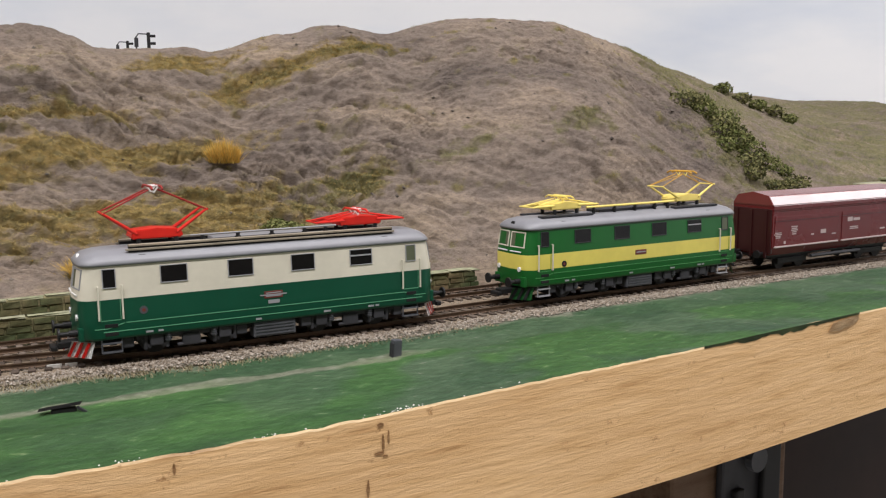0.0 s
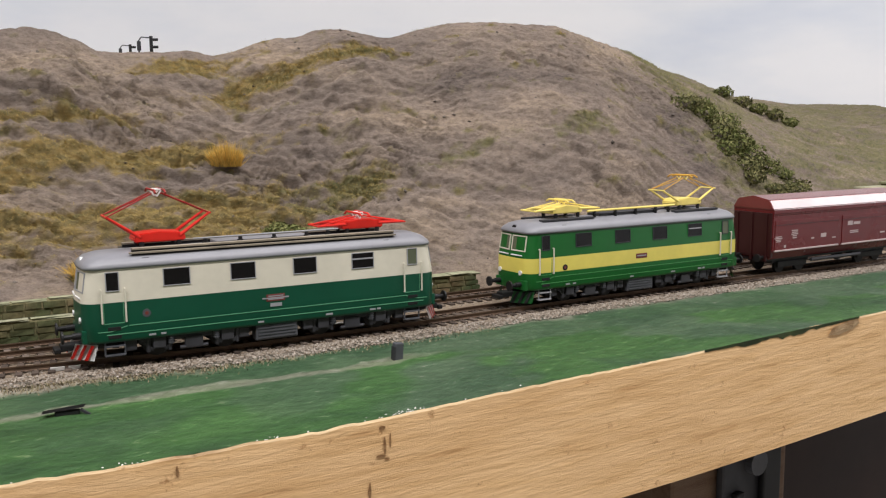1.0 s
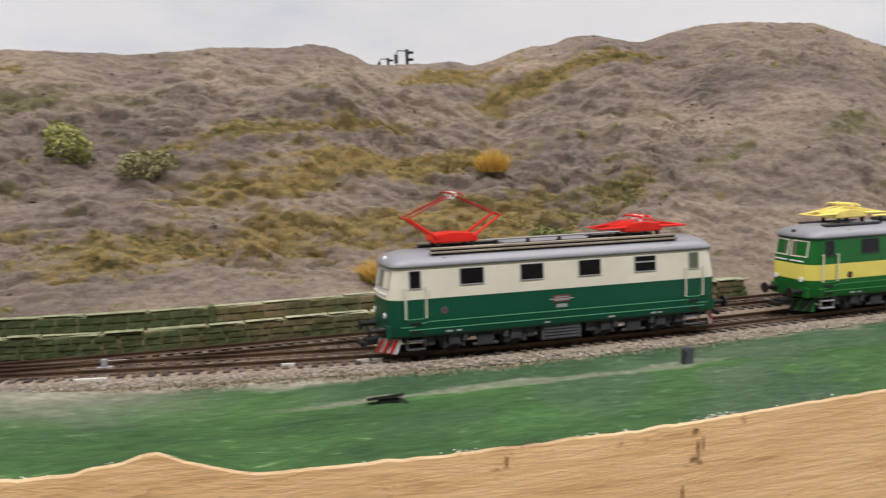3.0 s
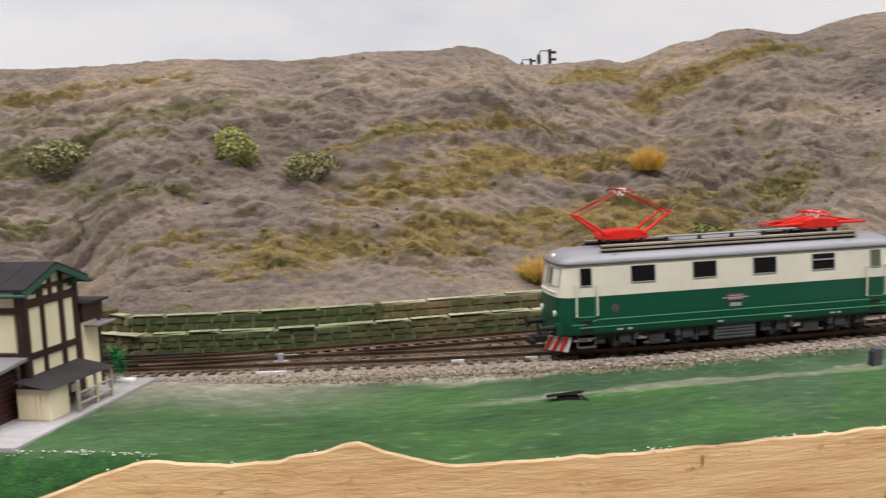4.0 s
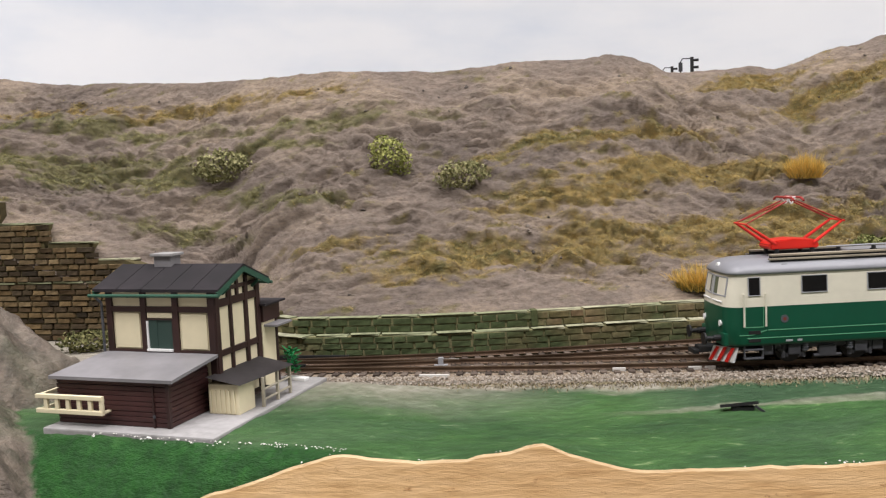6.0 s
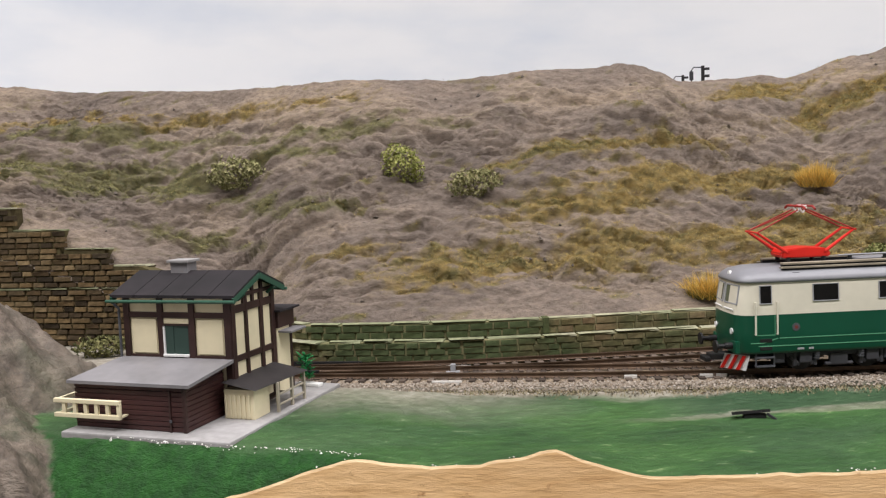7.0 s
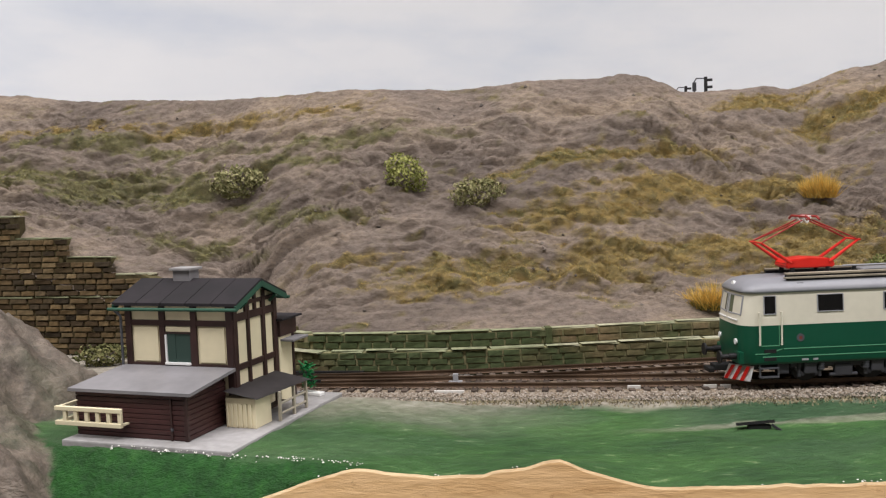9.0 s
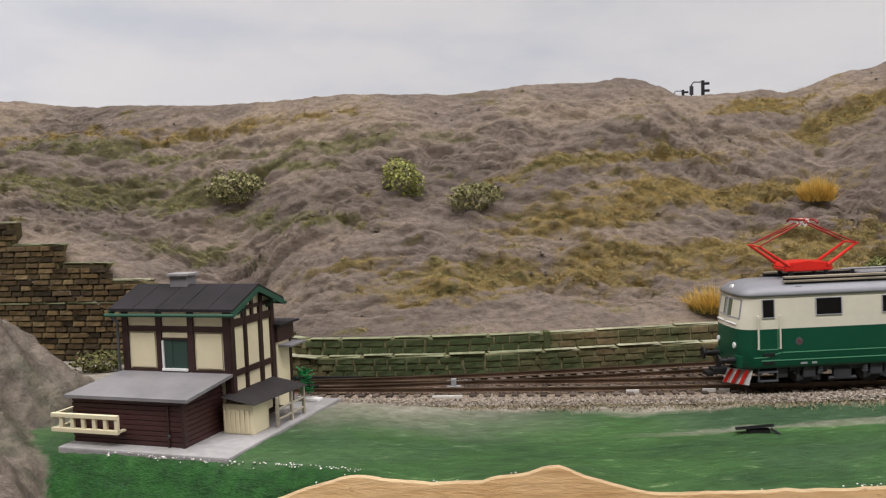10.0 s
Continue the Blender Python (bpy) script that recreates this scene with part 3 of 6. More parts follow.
# ---- railway tracks ----
def swept(name, line, u0, u1, off, prof, mat, parent, step=0.006):
    us = np.arange(u0, u1, step)
    verts, faces, n = [], [], len(prof)
    for u in us:
        x, y, a = line.at(float(u), off)
        for d, z in prof:
            verts.append((x - d * math.sin(a), y + d * math.cos(a), z))
    for i in range(len(us) - 1):
        for j in range(n):
            a0, b0 = i * n + j, i * n + (j + 1) % n
            faces.append((a0, a0 + n, b0 + n, b0))
    faces.append(tuple(range(n)))
    faces.append(tuple(range((len(us) - 1) * n, len(us) * n))[::-1])
    return raw(name, verts, faces, mat, parent)


RAIL_TOP = 0.0030
RAIL_PROF = [(-0.0006, 0.0012), (0.0006, 0.0012), (0.0006, 0.0014), (0.00018, 0.0017), (0.00018, 0.0024), (0.0004, 0.0026), (0.0004, RAIL_TOP), (-0.0004, RAIL_TOP), (-0.0004, 0.0026), (-0.00018, 0.0024), (-0.00018, 0.0017), (-0.0006, 0.0014)]


def sleeper_mesh(half):
    bm = B()
    box(bm, -0.0011, 0.0011, -half, half, 0.0002, 0.0013, 0.0002)
    for y in (-0.006, 0.006):
        for x in (-0.0007, 0.0007):
            box(bm, x - 0.0002, x + 0.0002, y - 0.0012, y - 0.0007, 0.0013, 0.0017)
            box(bm, x - 0.0002, x + 0.0002, y + 0.0007, y + 0.0012, 0.0013, 0.0017)
    me = bpy.data.meshes.new("sleeper")
    bm.to_mesh(me)
    bm.free()
    me.materials.append(M_TIE)
    return me


def track(name, label, line, offs, u0, u1, centre):
    t = empty(name, Matrix.Identity(4), label, "railway track", "tracks below the hill", "structure")
    for o in offs:
        swept("rail", line, u0, u1, o, RAIL_PROF, M_RAIL, t)
    me = sleeper_mesh(0.0105)
    rnd = random.Random(4)
    u = u0
    while u < u1:
        x, y, a = line.at(u, centre)
        s = new("sleeper", me)
        s.parent = t
        s.matrix_world = pose(x, y, rnd.uniform(-0.0001, 0.0001), 0, 0, math.degrees(a) + rnd.uniform(-1, 1))
        u += 0.0048
    return t


track("main_track", "dark model railway track with weathered brown rails", RAILF, (0.0, GAUGE), -0.34, 0.70, 0.006)
track("siding_track", "second track joining the main line at a turnout", BACK, (-0.006, 0.006), -0.03, 0.70, 0.0)

# ballast bed and loose stones
bed = tagged(swept("ballast_bed", RAILF, -0.40, 0.9, 0.006, [(-0.0165, -0.0005), (-0.0125, 0.0006), (0.0125, 0.0007), (0.018, 0.0006), (0.018, -0.002), (-0.0165, -0.002)], M_BED, None), "pale brown ballast bed under the main track", "ballast", kind="structure")
bed2 = tagged(swept("ballast_bed", BACK, -0.02, 0.9, 0.0, [(-0.0145, 0.0003), (-0.012, 0.00055), (0.012, 0.00055), (0.0165, 0.0003), (0.0165, -0.002), (-0.0145, -0.002)], M_BED, None), "brown ballast bed under the second track", "ballast", kind="structure")


def scatter_stones(name, label, spots, size, mat):
    rnd = random.Random(11)
    verts, faces = [], []
    for x, y, z in spots:
        r = size * rnd.uniform(0.55, 1.25)
        b = len(verts)
        for dx, dy, dz in ((1, 0, 0), (0, 1, 0), (-1, 0, 0), (0, -1, 0), (0, 0, 0.8), (0, 0, -0.6)):
            verts.append((x + r * (dx + rnd.uniform(-0.35, 0.35)), y + r * (dy + rnd.uniform(-0.35, 0.35)), z + r * (dz + rnd.uniform(-0.3, 0.3))))
        for i in range(4):
            faces += [(b + i, b + (i + 1) % 4, b + 4), (b + (i + 1) % 4, b + i, b + 5)]
    return tagged(raw(name, verts, faces, mat), label, "gravel", kind="stuff")


rnd = random.Random(3)
spots = []
for _ in range(30000):
    u = rnd.uniform(-0.2, 0.62)
    side = rnd.random()
    off = rnd.uniform(-0.0155, -0.0055) if side < 0.72 else rnd.uniform(-0.004, 0.018)
    if -0.007 < off < -0.004 or 0.0105 < off < 0.0135:
        continue
    x, y, _a = RAILF.at(u, off)
    spots.append((x, y, 0.0008 + (0.0004 if off < -0.006 else -0.0001) - max(0, -0.0125 - off) * 0.3))
scatter_stones("ballast_gravel", "pale grey and tan ballast stones beside the main track", spots, 0.00043, M_STONE)
spots = []
for _ in range(9000):
    u = rnd.uniform(-0.02, 0.55)
    off = rnd.uniform(-0.0145, 0.0165)
    if 0.005 < abs(off) < 0.007:
        continue
    x, y, _a = BACK.at(u, off)
    spots.append((x, y, 0.0005))
scatter_stones("siding_gravel", "brown ballast stones on the second track", spots, 0.00036, M_STONE)

# turnout pieces
for u, off, half, deep in ((0.0215, -0.0072, 0.0052, 0.0009), (0.0215, 0.0035, 0.0046, 0.0010), (0.0225, 0.0170, 0.0046, 0.0010), (0.083, -0.0012, 0.0022, 0.0006), (0.090, 0.0018, 0.0014, 0.0006), (0.108, -0.0016, 0.0022, 0.0006), (0.113, -0.0016, 0.0018, 0.0006), (0.112, 0.0026, 0.0030, 0.0006), (0.215, 0.0185, 0.0070, 0.0024)):
    x, y, a = RAILF.at(u, off)
    bm = B()
    box(bm, -half, half, -deep / 2, deep / 2, 0.0006, 0.0019, 0.0002)
    tie = tagged(link("turnout_plate", bm, M_WHITE), "white chipped plate beside the rail of the turnout", "plate", "white plates of the turnout")
    tie.matrix_world = pose(x, y, 0.0001, 0, 0, math.degrees(a))
x, y, a = RAILF.at(0.0215, 0.0100)
motor = empty("point_motor", pose(x, y, 0.0005, 0, 0, math.degrees(a)), "small pale point motor beside the turnout", "point motor")
bm = B(); box(bm, -0.0025, 0.0025, -0.0012, 0.0012, 0, 0.0011, 0.0002); part("base", bm, P_SILVER, motor)
bm = B(); box(bm, -0.0009, 0.0009, -0.0009, 0.0009, 0.0011, 0.0036, 0.0002); part("lever", bm, P_SILVER, motor)
for u0, u1, off in ((-0.05, -0.01, 0.0185), (-0.05, -0.022, 0.0035)):
    g = swept("guard_rail", RAILF, u0, u1, off, [(-0.0007, 0.0013), (0.0007, 0.0013), (0.0007, 0.0034), (-0.0007, 0.0034)], P_BLACK, None)
    tagged(g, "black guard rail beside the turnout", "guard rail", "guard rails of the turnout")

# ---- locomotives ----
def ring(half_l, half_w, r, z, bow=0.0):
    pts = []
    for cx, cy, a0 in ((1, -1, -90), (1, 1, 0), (-1, 1, 90), (-1, -1, 180)):
        for k in range(7):
            a = radians(a0 + 15 * k)
            x, y = cx * (half_l - r) + r * math.cos(a), cy * (half_w - r) + r * math.sin(a)
            if abs(x) > half_l - r:
                x += math.copysign(bow * (1 - (y / half_w) ** 2), x)
            pts.append((x, y, z))
        if cy * cx < 0:
            for f in (-0.5, 0, 0.5):
                y = f * cx * (half_w - r)
                pts.append((cx * (half_l + bow * (1 - (y / half_w) ** 2)), y, z))
    return pts


def loft(rings, bottom=True, top=True):
    bm = B()
    rows = [[bm.verts.new(p) for p in r] for r in rings]
    n = len(rows[0])
    for a, b in zip(rows[:-1], rows[1:]):
        for k in range(n):
            f = bm.faces.new((a[k], a[(k + 1) % n], b[(k + 1) % n], b[k]))
            f.smooth = True
    if bottom:
        bm.faces.new(rows[0][::-1])
    if top:
        bm.faces.new(rows[-1])
    return bm


BODY = [(0.0100, 0.0617, 0.0119), (0.0108, 0.0621, 0.0122), (0.0172, 0.0621, 0.0122), (0.0228, 0.0621, 0.0122), (0.0335, 0.0604, 0.0117)]


def body_at(z):
    zs = [b[0] for b in BODY]
    return float(np.interp(z, zs, [b[1] for b in BODY])), float(np.interp(z, zs, [b[2] for b in BODY]))


def shell(name, z0, z1, mat, parent, label="", top=False, bottom=False):
    zs = sorted({z0, z1, *[b[0] for b in BODY if z0 < b[0] < z1]})
    return part(name, loft([ring(*body_at(z), 0.0042, z, 0.0012) for z in zs], bottom, top), mat, parent, label)


def frame_ring(w, h, t, d):
    """A window frame in the x-z plane, facing -y."""
    bm = B()
    box(bm, -w / 2 - t, w / 2 + t, -d, d, h / 2, h / 2 + t, 0.00008)
    box(bm, -w / 2 - t, w / 2 + t, -d, d, -h / 2 - t, -h / 2, 0.00008)
    box(bm, -w / 2 - t, -w / 2, -d, d, -h / 2, h / 2)
    box(bm, w / 2, w / 2 + t, -d, d, -h / 2, h / 2)
    return bm


def window(parent, name, m, w, h, frame_mat, glass, bars=0, t=0.00028):
    f = part(name, frame_ring(w, h, t, 0.00026), frame_mat, parent)
    f.matrix_local = m
    bm = B()
    box(bm, -w / 2, w / 2, -0.0001, 0.0002, -h / 2, h / 2)
    part("pane", bm, glass, f)
    if bars:
        bm = B()
        box(bm, -w / 2, w / 2, -0.0004, 0.0001, h * 0.08, h * 0.08 + 0.0005)
        part("sash_bar", bm, P_SILVER, f)
    return f


def pantograph(loco, x0, knee_x, knee_z, apex_z, mat, arm_mat, shoe_mat, zb=0.0402):
    p = part("pantograph", B(), mat, loco)
    bm = B()
    prof = [(-0.0080, 0.0), (0.0080, 0.0), (0.0084, 0.0014), (0.0070, 0.0029), (0.0, 0.0034), (-0.0070, 0.0029), (-0.0084, 0.0014)]
    fr = [bm.verts.new((x, -0.0048, z)) for x, z in prof]
    bk = [bm.verts.new((x, 0.0048, z)) for x, z in prof]
    bm.faces.new(fr)
    bm.faces.new(bk[::-1])
    for k in range(7):
        bm.faces.new((fr[k], bk[k], bk[(k + 1) % 7], fr[(k + 1) % 7]))
    bmesh.ops.bevel(bm, geom=bm.edges[:], offset=0.0004, segments=2, affect="EDGES")
    b = part("base_frame", bm, mat, p)
    b.location = (0, 0, 0)
    for sx in (-1, 1):
        for sy in (-1, 1):
            bm = B()
            rod(bm, (sx * 0.006, sy * 0.0042, -0.0018), (sx * 0.006, sy * 0.0042, 0.0002), 0.0008)
            part("insulator", bm, P_BLACK, p)
    kz, az = knee_z - zb, apex_z - zb
    for sx in (-1, 1):
        bm = B()
        for sy in (-1, 1):
            rod(bm, (sx * 0.0064, sy * 0.0044, 0.0018), (sx * knee_x, sy * 0.0040, kz), 0.00065, 8, 0.0004)
        rod(bm, (sx * knee_x, -0.0052, kz), (sx * knee_x, 0.0052, kz), 0.00032)
        rod(bm, (sx * 0.0064, -0.0048, 0.0018), (sx * 0.0064, 0.0048, 0.0018), 0.0007)
        part("lower_arm", bm, mat, p)
        bm = B()
        for sy in (-1, 1):
            rod(bm, (sx * knee_x, sy * 0.0042, kz), (sx * 0.0016, sy * 0.0022, az - 0.0012), 0.00024, 6)
        rod(bm, (sx * knee_x, 0.0042, kz), (sx * 0.0016, -0.0022, az - 0.0012), 0.00018, 6)
        part("upper_arm", bm, arm_mat, p)
        bm = B()
        pts = [(-0.0078, -0.0009), (-0.0058, 0.0), (0.0058, 0.0), (0.0078, -0.0009)]
        for (y0, z0), (y1, z1) in zip(pts[:-1], pts[1:]):
            rod(bm, (sx * 0.0016, y0, az + z0), (sx * 0.0016, y1, az + z1), 0.00038, 6)
        part("contact_shoe", bm, shoe_mat, p)
    bm = B()
    for sy in (-1, 1):
        rod(bm, (-0.0016, sy * 0.0022, az), (0.0, sy * 0.0022, az - 0.0022), 0.00026, 6)
        rod(bm, (0.0016, sy * 0.0022, az), (0.0, sy * 0.0022, az - 0.0022), 0.00026, 6)
        rod(bm, (-0.0016, sy * 0.0022, az), (0.0016, sy * 0.0022, az), 0.00026, 6)
    part("shoe_bracket", bm, P_WHITE if mat is P_RED else mat, p)
    p.location = (x0, 0, zb)
    return p


def bogie(loco, x0):
    b = part("bogie", B(), P_DGREY, loco)
    b.location = (x0, 0, 0)
    wz = RAIL_TOP + 0.0051
    for dx in (-0.0112, 0.0112):
        for sy in (-1, 1):
            bm = B()
            rod(bm, (dx, sy * 0.0052, wz), (dx, sy * 0.0068, wz), 0.0051, 24)
            rod(bm, (dx, sy * 0.0068, wz), (dx, sy * 0.0076, wz), 0.0020, 12)
            part("wheel", bm, P_BLACK, b)
    for sy in (-1, 1):
        bm = B()
        y0, y1 = sorted((sy * 0.0088, sy * 0.0102))
        box(bm, -0.0175, 0.0175, y0, y1, 0.0082, 0.0102, 0.0003)
        for dx in (-0.0112, 0.0112):
            yb0, yb1 = sorted((sy * 0.0088, sy * 0.0112))
            box(bm, dx - 0.0021, dx + 0.0021, yb0, yb1, 0.0062, 0.0100, 0.0004)
            for e in (-0.0034, 0.0034):
                rod(bm, (dx + e, sy * 0.0100, 0.0052), (dx + e, sy * 0.0100, 0.0100), 0.0007, 8)
            bar(bm, (dx - 0.005, sy * 0.0098, 0.0082), (dx - 0.0018, sy * 0.0098, 0.0056), 0.0012, 0.0009)
            bar(bm, (dx + 0.005, sy * 0.0098, 0.0082), (dx + 0.0018, sy * 0.0098, 0.0056), 0.0012, 0.0009)
        yb0, yb1 = sorted((sy * 0.0092, sy * 0.0110))
        box(bm, -0.0030, 0.0030, yb0, yb1, 0.0050, 0.0090, 0.0005)
        rod(bm, (-0.0046, sy * 0.0104, 0.0055), (0.0046, sy * 0.0104, 0.0055), 0.0006, 8)
        part("side_frame", bm, P_DGREY, b)
        for dx in (-0.0075, 0.0075):
            bm = B()
            rod(bm, (dx, sy * 0.0106, 0.0072), (dx, sy * 0.0106, 0.0098), 0.0008, 10)
            for k in range(3):
                rod(bm, (dx, sy * 0.0106, 0.0076 + k * 0.0008), (dx, sy * 0.0106, 0.0079 + k * 0.0008), 0.0011, 10)
            part("spring", bm, P_MGREY, b)
    return b


def locomotive(name, label, u, low, high, band, line_mat, pan, pan_arm, raised, plough_mats, rail_mat, frame_mat, plate, yaw=0.0):
    x, y, a = RAILF.at(u, 0.006)
    lo = empty(name, pose(x, y, 0, 0, 0, math.degrees(a) + yaw), label, "locomotive", "electric locomotives on the main track")
    if band:
        shell("lower_body", 0.0100, 0.0170, low, lo, bottom=True)
        shell("yellow_band", 0.0170, 0.0232, band, lo, "yellow band round the body")
        shell("upper_body", 0.0232, 0.0335, high, lo)
    else:
        shell("lower_body", 0.0100, 0.0228, low, lo, "dark green lower body", bottom=True)
        shell("upper_body", 0.0228, 0.0335, high, lo, "cream upper body")
    roof = loft([ring(0.0612, 0.0121, 0.0045, 0.0333, 0.001), ring(0.0612, 0.0121, 0.0045, 0.0341, 0.001), ring(0.0604, 0.0115, 0.0045, 0.0352, 0.001), ring(0.0590, 0.0100, 0.0045, 0.0365, 0.001), ring(0.0565, 0.0070, 0.004, 0.0375, 0.001), ring(0.053, 0.0045, 0.003, 0.0379, 0.0)], True, True)
    rf = part("roof", roof, P_ROOF, lo, "grey painted roof")
    tilt = math.degrees(math.atan2(0.0005, 0.0107))
    for s in (-1, 1):
        turn = 0 if s < 0 else 180
        for k, wx in enumerate((-0.0335, -0.0115, 0.0105, 0.0325)):
            yy = s * (body_at(0.0295)[1] + 0.00005)
            window(lo, "side_window", pose(wx, yy, 0.0295, -tilt, 0, 0) if s < 0 else pose(wx, yy, 0.0295, tilt, 0, 180), 0.0082, 0.0052, frame_mat, M_GLASS, bars=1 if k == 3 else 0)
        for wx in (-0.0535, 0.0525):
            yy = s * (body_at(0.0294)[1] + 0.00005)
            window(lo, "door_window", pose(wx, yy, 0.0294, -tilt, 0, 0) if s < 0 else pose(wx, yy, 0.0294, tilt, 0, 180), 0.0036, 0.0056, frame_mat, M_GLASSC if wx > 0 else M_GLASS)
            for hx in (-0.0036, 0.0036):
                bm = B()
                yo = s * 0.0128
                rod(bm, (wx + hx, yo, 0.0164), (wx + hx, yo, 0.0272), 0.0003, 6)
                rod(bm, (wx + hx, s * 0.0118, 0.0166), (wx + hx, yo, 0.0166), 0.00025, 6)
                rod(bm, (wx + hx, s * 0.0114, 0.0270), (wx + hx, yo, 0.0270), 0.00025, 6)
                part("handrail", bm, rail_mat, lo)
            bm = B()
            for hx in (-0.0030, 0.0030):
                box(bm, wx + hx - 0.00012, wx + hx + 0.00012, *sorted((s * 0.0119, s * 0.01228)), 0.0160, 0.0228)
            box(bm, wx - 0.003, wx + 0.003, *sorted((s * 0.0119, s * 0.01228)), 0.0160, 0.0163)
            part("door_seam", bm, line_mat if not band else P_LINE2, lo)
            st = B()
            for hx in (-0.0030, 0.0030):
                rod(st, (wx + hx, s * 0.0112, 0.0055), (wx + hx, s * 0.0112, 0.0102), 0.0003, 6)
            for zz in (0.0056, 0.0085):
                box(st, wx - 0.003, wx + 0.003, *sorted((s * 0.0095, s * 0.0122)), zz, zz + 0.0004)
            part("step", st, P_SILVER if band else P_MGREY, lo)
            # proud black blocks stand in for the shade inside step recesses
            for zz in (0.0112, 0.0138):
                bm = B()
                box(bm, wx - 0.002, wx + 0.002, *sorted((s * 0.0119, s * 0.01238)), zz, zz + 0.0012, 0.0001)
                part("step_recess_shade", bm, P_BLACK, lo)
        bm = B()
        for zz, xa, xb in ((0.0149, -0.0490, 0.0500), (0.0124, -0.0560, 0.0570)):
            box(bm, xa, xb, *sorted((s * 0.0120, s * 0.01232)), zz, zz + 0.0003)
        for sg in (-1, 1):
            bar(bm, (sg * 0.0495, s * 0.01218, 0.01505), (sg * 0.0545, s * 0.01218, 0.0136), 0.0003, 0.0003)
            box(bm, *sorted((sg * 0.0545, sg * 0.0585)), *sorted((s * 0.0119, s * 0.01232)), 0.01345, 0.01375)
        part("trim_line", bm, line_mat, lo)
        # emblem, plate and small stencils as plain shapes
        bm = B()
        rod(bm, (-0.0435, s * 0.0120, 0.0185), (-0.0435, s * 0.01234, 0.0185), 0.0013, 16)
        part("emblem", bm, P_MGREY if not band else P_BLACK, lo)
        bm = B()
        rod(bm, (-0.0435, s * 0.0121, 0.0185), (-0.0435, s * 0.0124, 0.0185), 0.0006, 16)
        part("emblem_disc", bm, P_PLATE, lo)
        bm = B()
        box(bm, -0.0038, 0.0028, *sorted((s * 0.0120, s * 0.01236)), 0.0180 if not band else 0.0190, 0.0205 if not band else 0.0212, 0.0002)
        part("number_plate", bm, P_PLATE, lo, "dark red plate with plain bars")
        bm = B()
        if not band:
            bar(bm, (-0.0052, s * 0.01226, 0.0192), (0.0042, s * 0.01226, 0.0192), 0.0003, 0.0004)
            box(bm, -0.0025, 0.0016, *sorted((s * 0.0120, s * 0.01238)), 0.0162, 0.0174)
            for zz in (0.0186, 0.0197):
                box(bm, -0.0032, 0.0022, *sorted((s * 0.0120, s * 0.01242)), zz, zz + 0.00035)
        else:
            box(bm, -0.0032, 0.0022, *sorted((s * 0.0120, s * 0.01242)), 0.0199, 0.0204)
        part("plate_bars", bm, P_SILVER, lo)
        for sx, w in ((-0.0420, 0.0022), (-0.0385, 0.0016), (-0.006, 0.002), (0.019, 0.0026), (0.036, 0.0022), (0.0385, 0.0014)):
            bm = B()
            box(bm, sx - w / 2, sx + w / 2, *sorted((s * 0.0119, s * 0.01236)), 0.0110, 0.0116)
            part("stencil", bm, P_SILVER, lo)
        # roof walkways
        if not band:
            bm = B()
            box(bm, -0.0465, 0.0465, *sorted((s * 0.0070, s * 0.0094)), 0.0386, 0.0392, 0.0001)
            part("walkway", bm, P_TAN, lo, "tan roof walkway board")
            bm = B()
            box(bm, -0.0465, 0.0465, *sorted((s * 0.0074, s * 0.0090)), 0.0362, 0.0386)
            part("walkway_riser", bm, P_BLACK, lo)
            bm = B()
            box(bm, -0.0475, 0.0470, *sorted((s * 0.0088, s * 0.0100)), 0.0374, 0.0380, 0.0001)
            part("walkway", bm, P_TAN, lo)
    # cab ends
    for e in (-1, 1):
        lx = body_at(0.0295)[0]
        rake = math.degrees(math.atan2(0.0017, 0.0107))
        for sy in (-1, 1):
            m = Matrix.Translation((e * (lx + 0.00085), sy * 0.0049, 0.0292)) @ pose(0, 0, 0, 0, 0, e * 90 + e * sy * 7) @ pose(0, 0, 0, -rake, 0, 0)
            window(lo, "windscreen", m, 0.0076, 0.0056, frame_mat if not band else P_CREAM, M_GLASSC, t=0.0005)
            m = (e * (0.0621 + 0.0008), sy * 0.0072, 0.0172)
            bm = B()
            rod(bm, (m[0] - e * 0.001, m[1], m[2]), (m[0] + e * 0.0004, m[1], m[2]), 0.0010, 14)
            part("headlight", bm, P_WHITE, lo)
            bm = B()
            rod(bm, (e * 0.061, sy * 0.0073, 0.0123), (e * 0.0655, sy * 0.0073, 0.0123), 0.0011, 12)
            rod(bm, (e * 0.0655, sy * 0.0073, 0.0123), (e * 0.0682, sy * 0.0073, 0.0123), 0.0008, 10)
            rod(bm, (e * 0.0682, sy * 0.0073, 0.0123), (e * 0.0688, sy * 0.0073, 0.0123), 0.0021, 18)
            part("buffer", bm, P_BLACK, lo)
            bm = B()
            vs = [bm.verts.new(p) for p in ((e * 0.0585, sy * 0.0112, 0.0095), (e * 0.0645, sy * 0.0050, 0.0095), (e * 0.0660, sy * 0.0040, 0.0046), (e * 0.0600, sy * 0.0116, 0.0046))]
            bm.faces.new(vs)
            bmesh.ops.solidify(bm, geom=bm.faces[:], thickness=0.0005)
            pl = part("snow_plough", bm, plough_mats[0], lo)
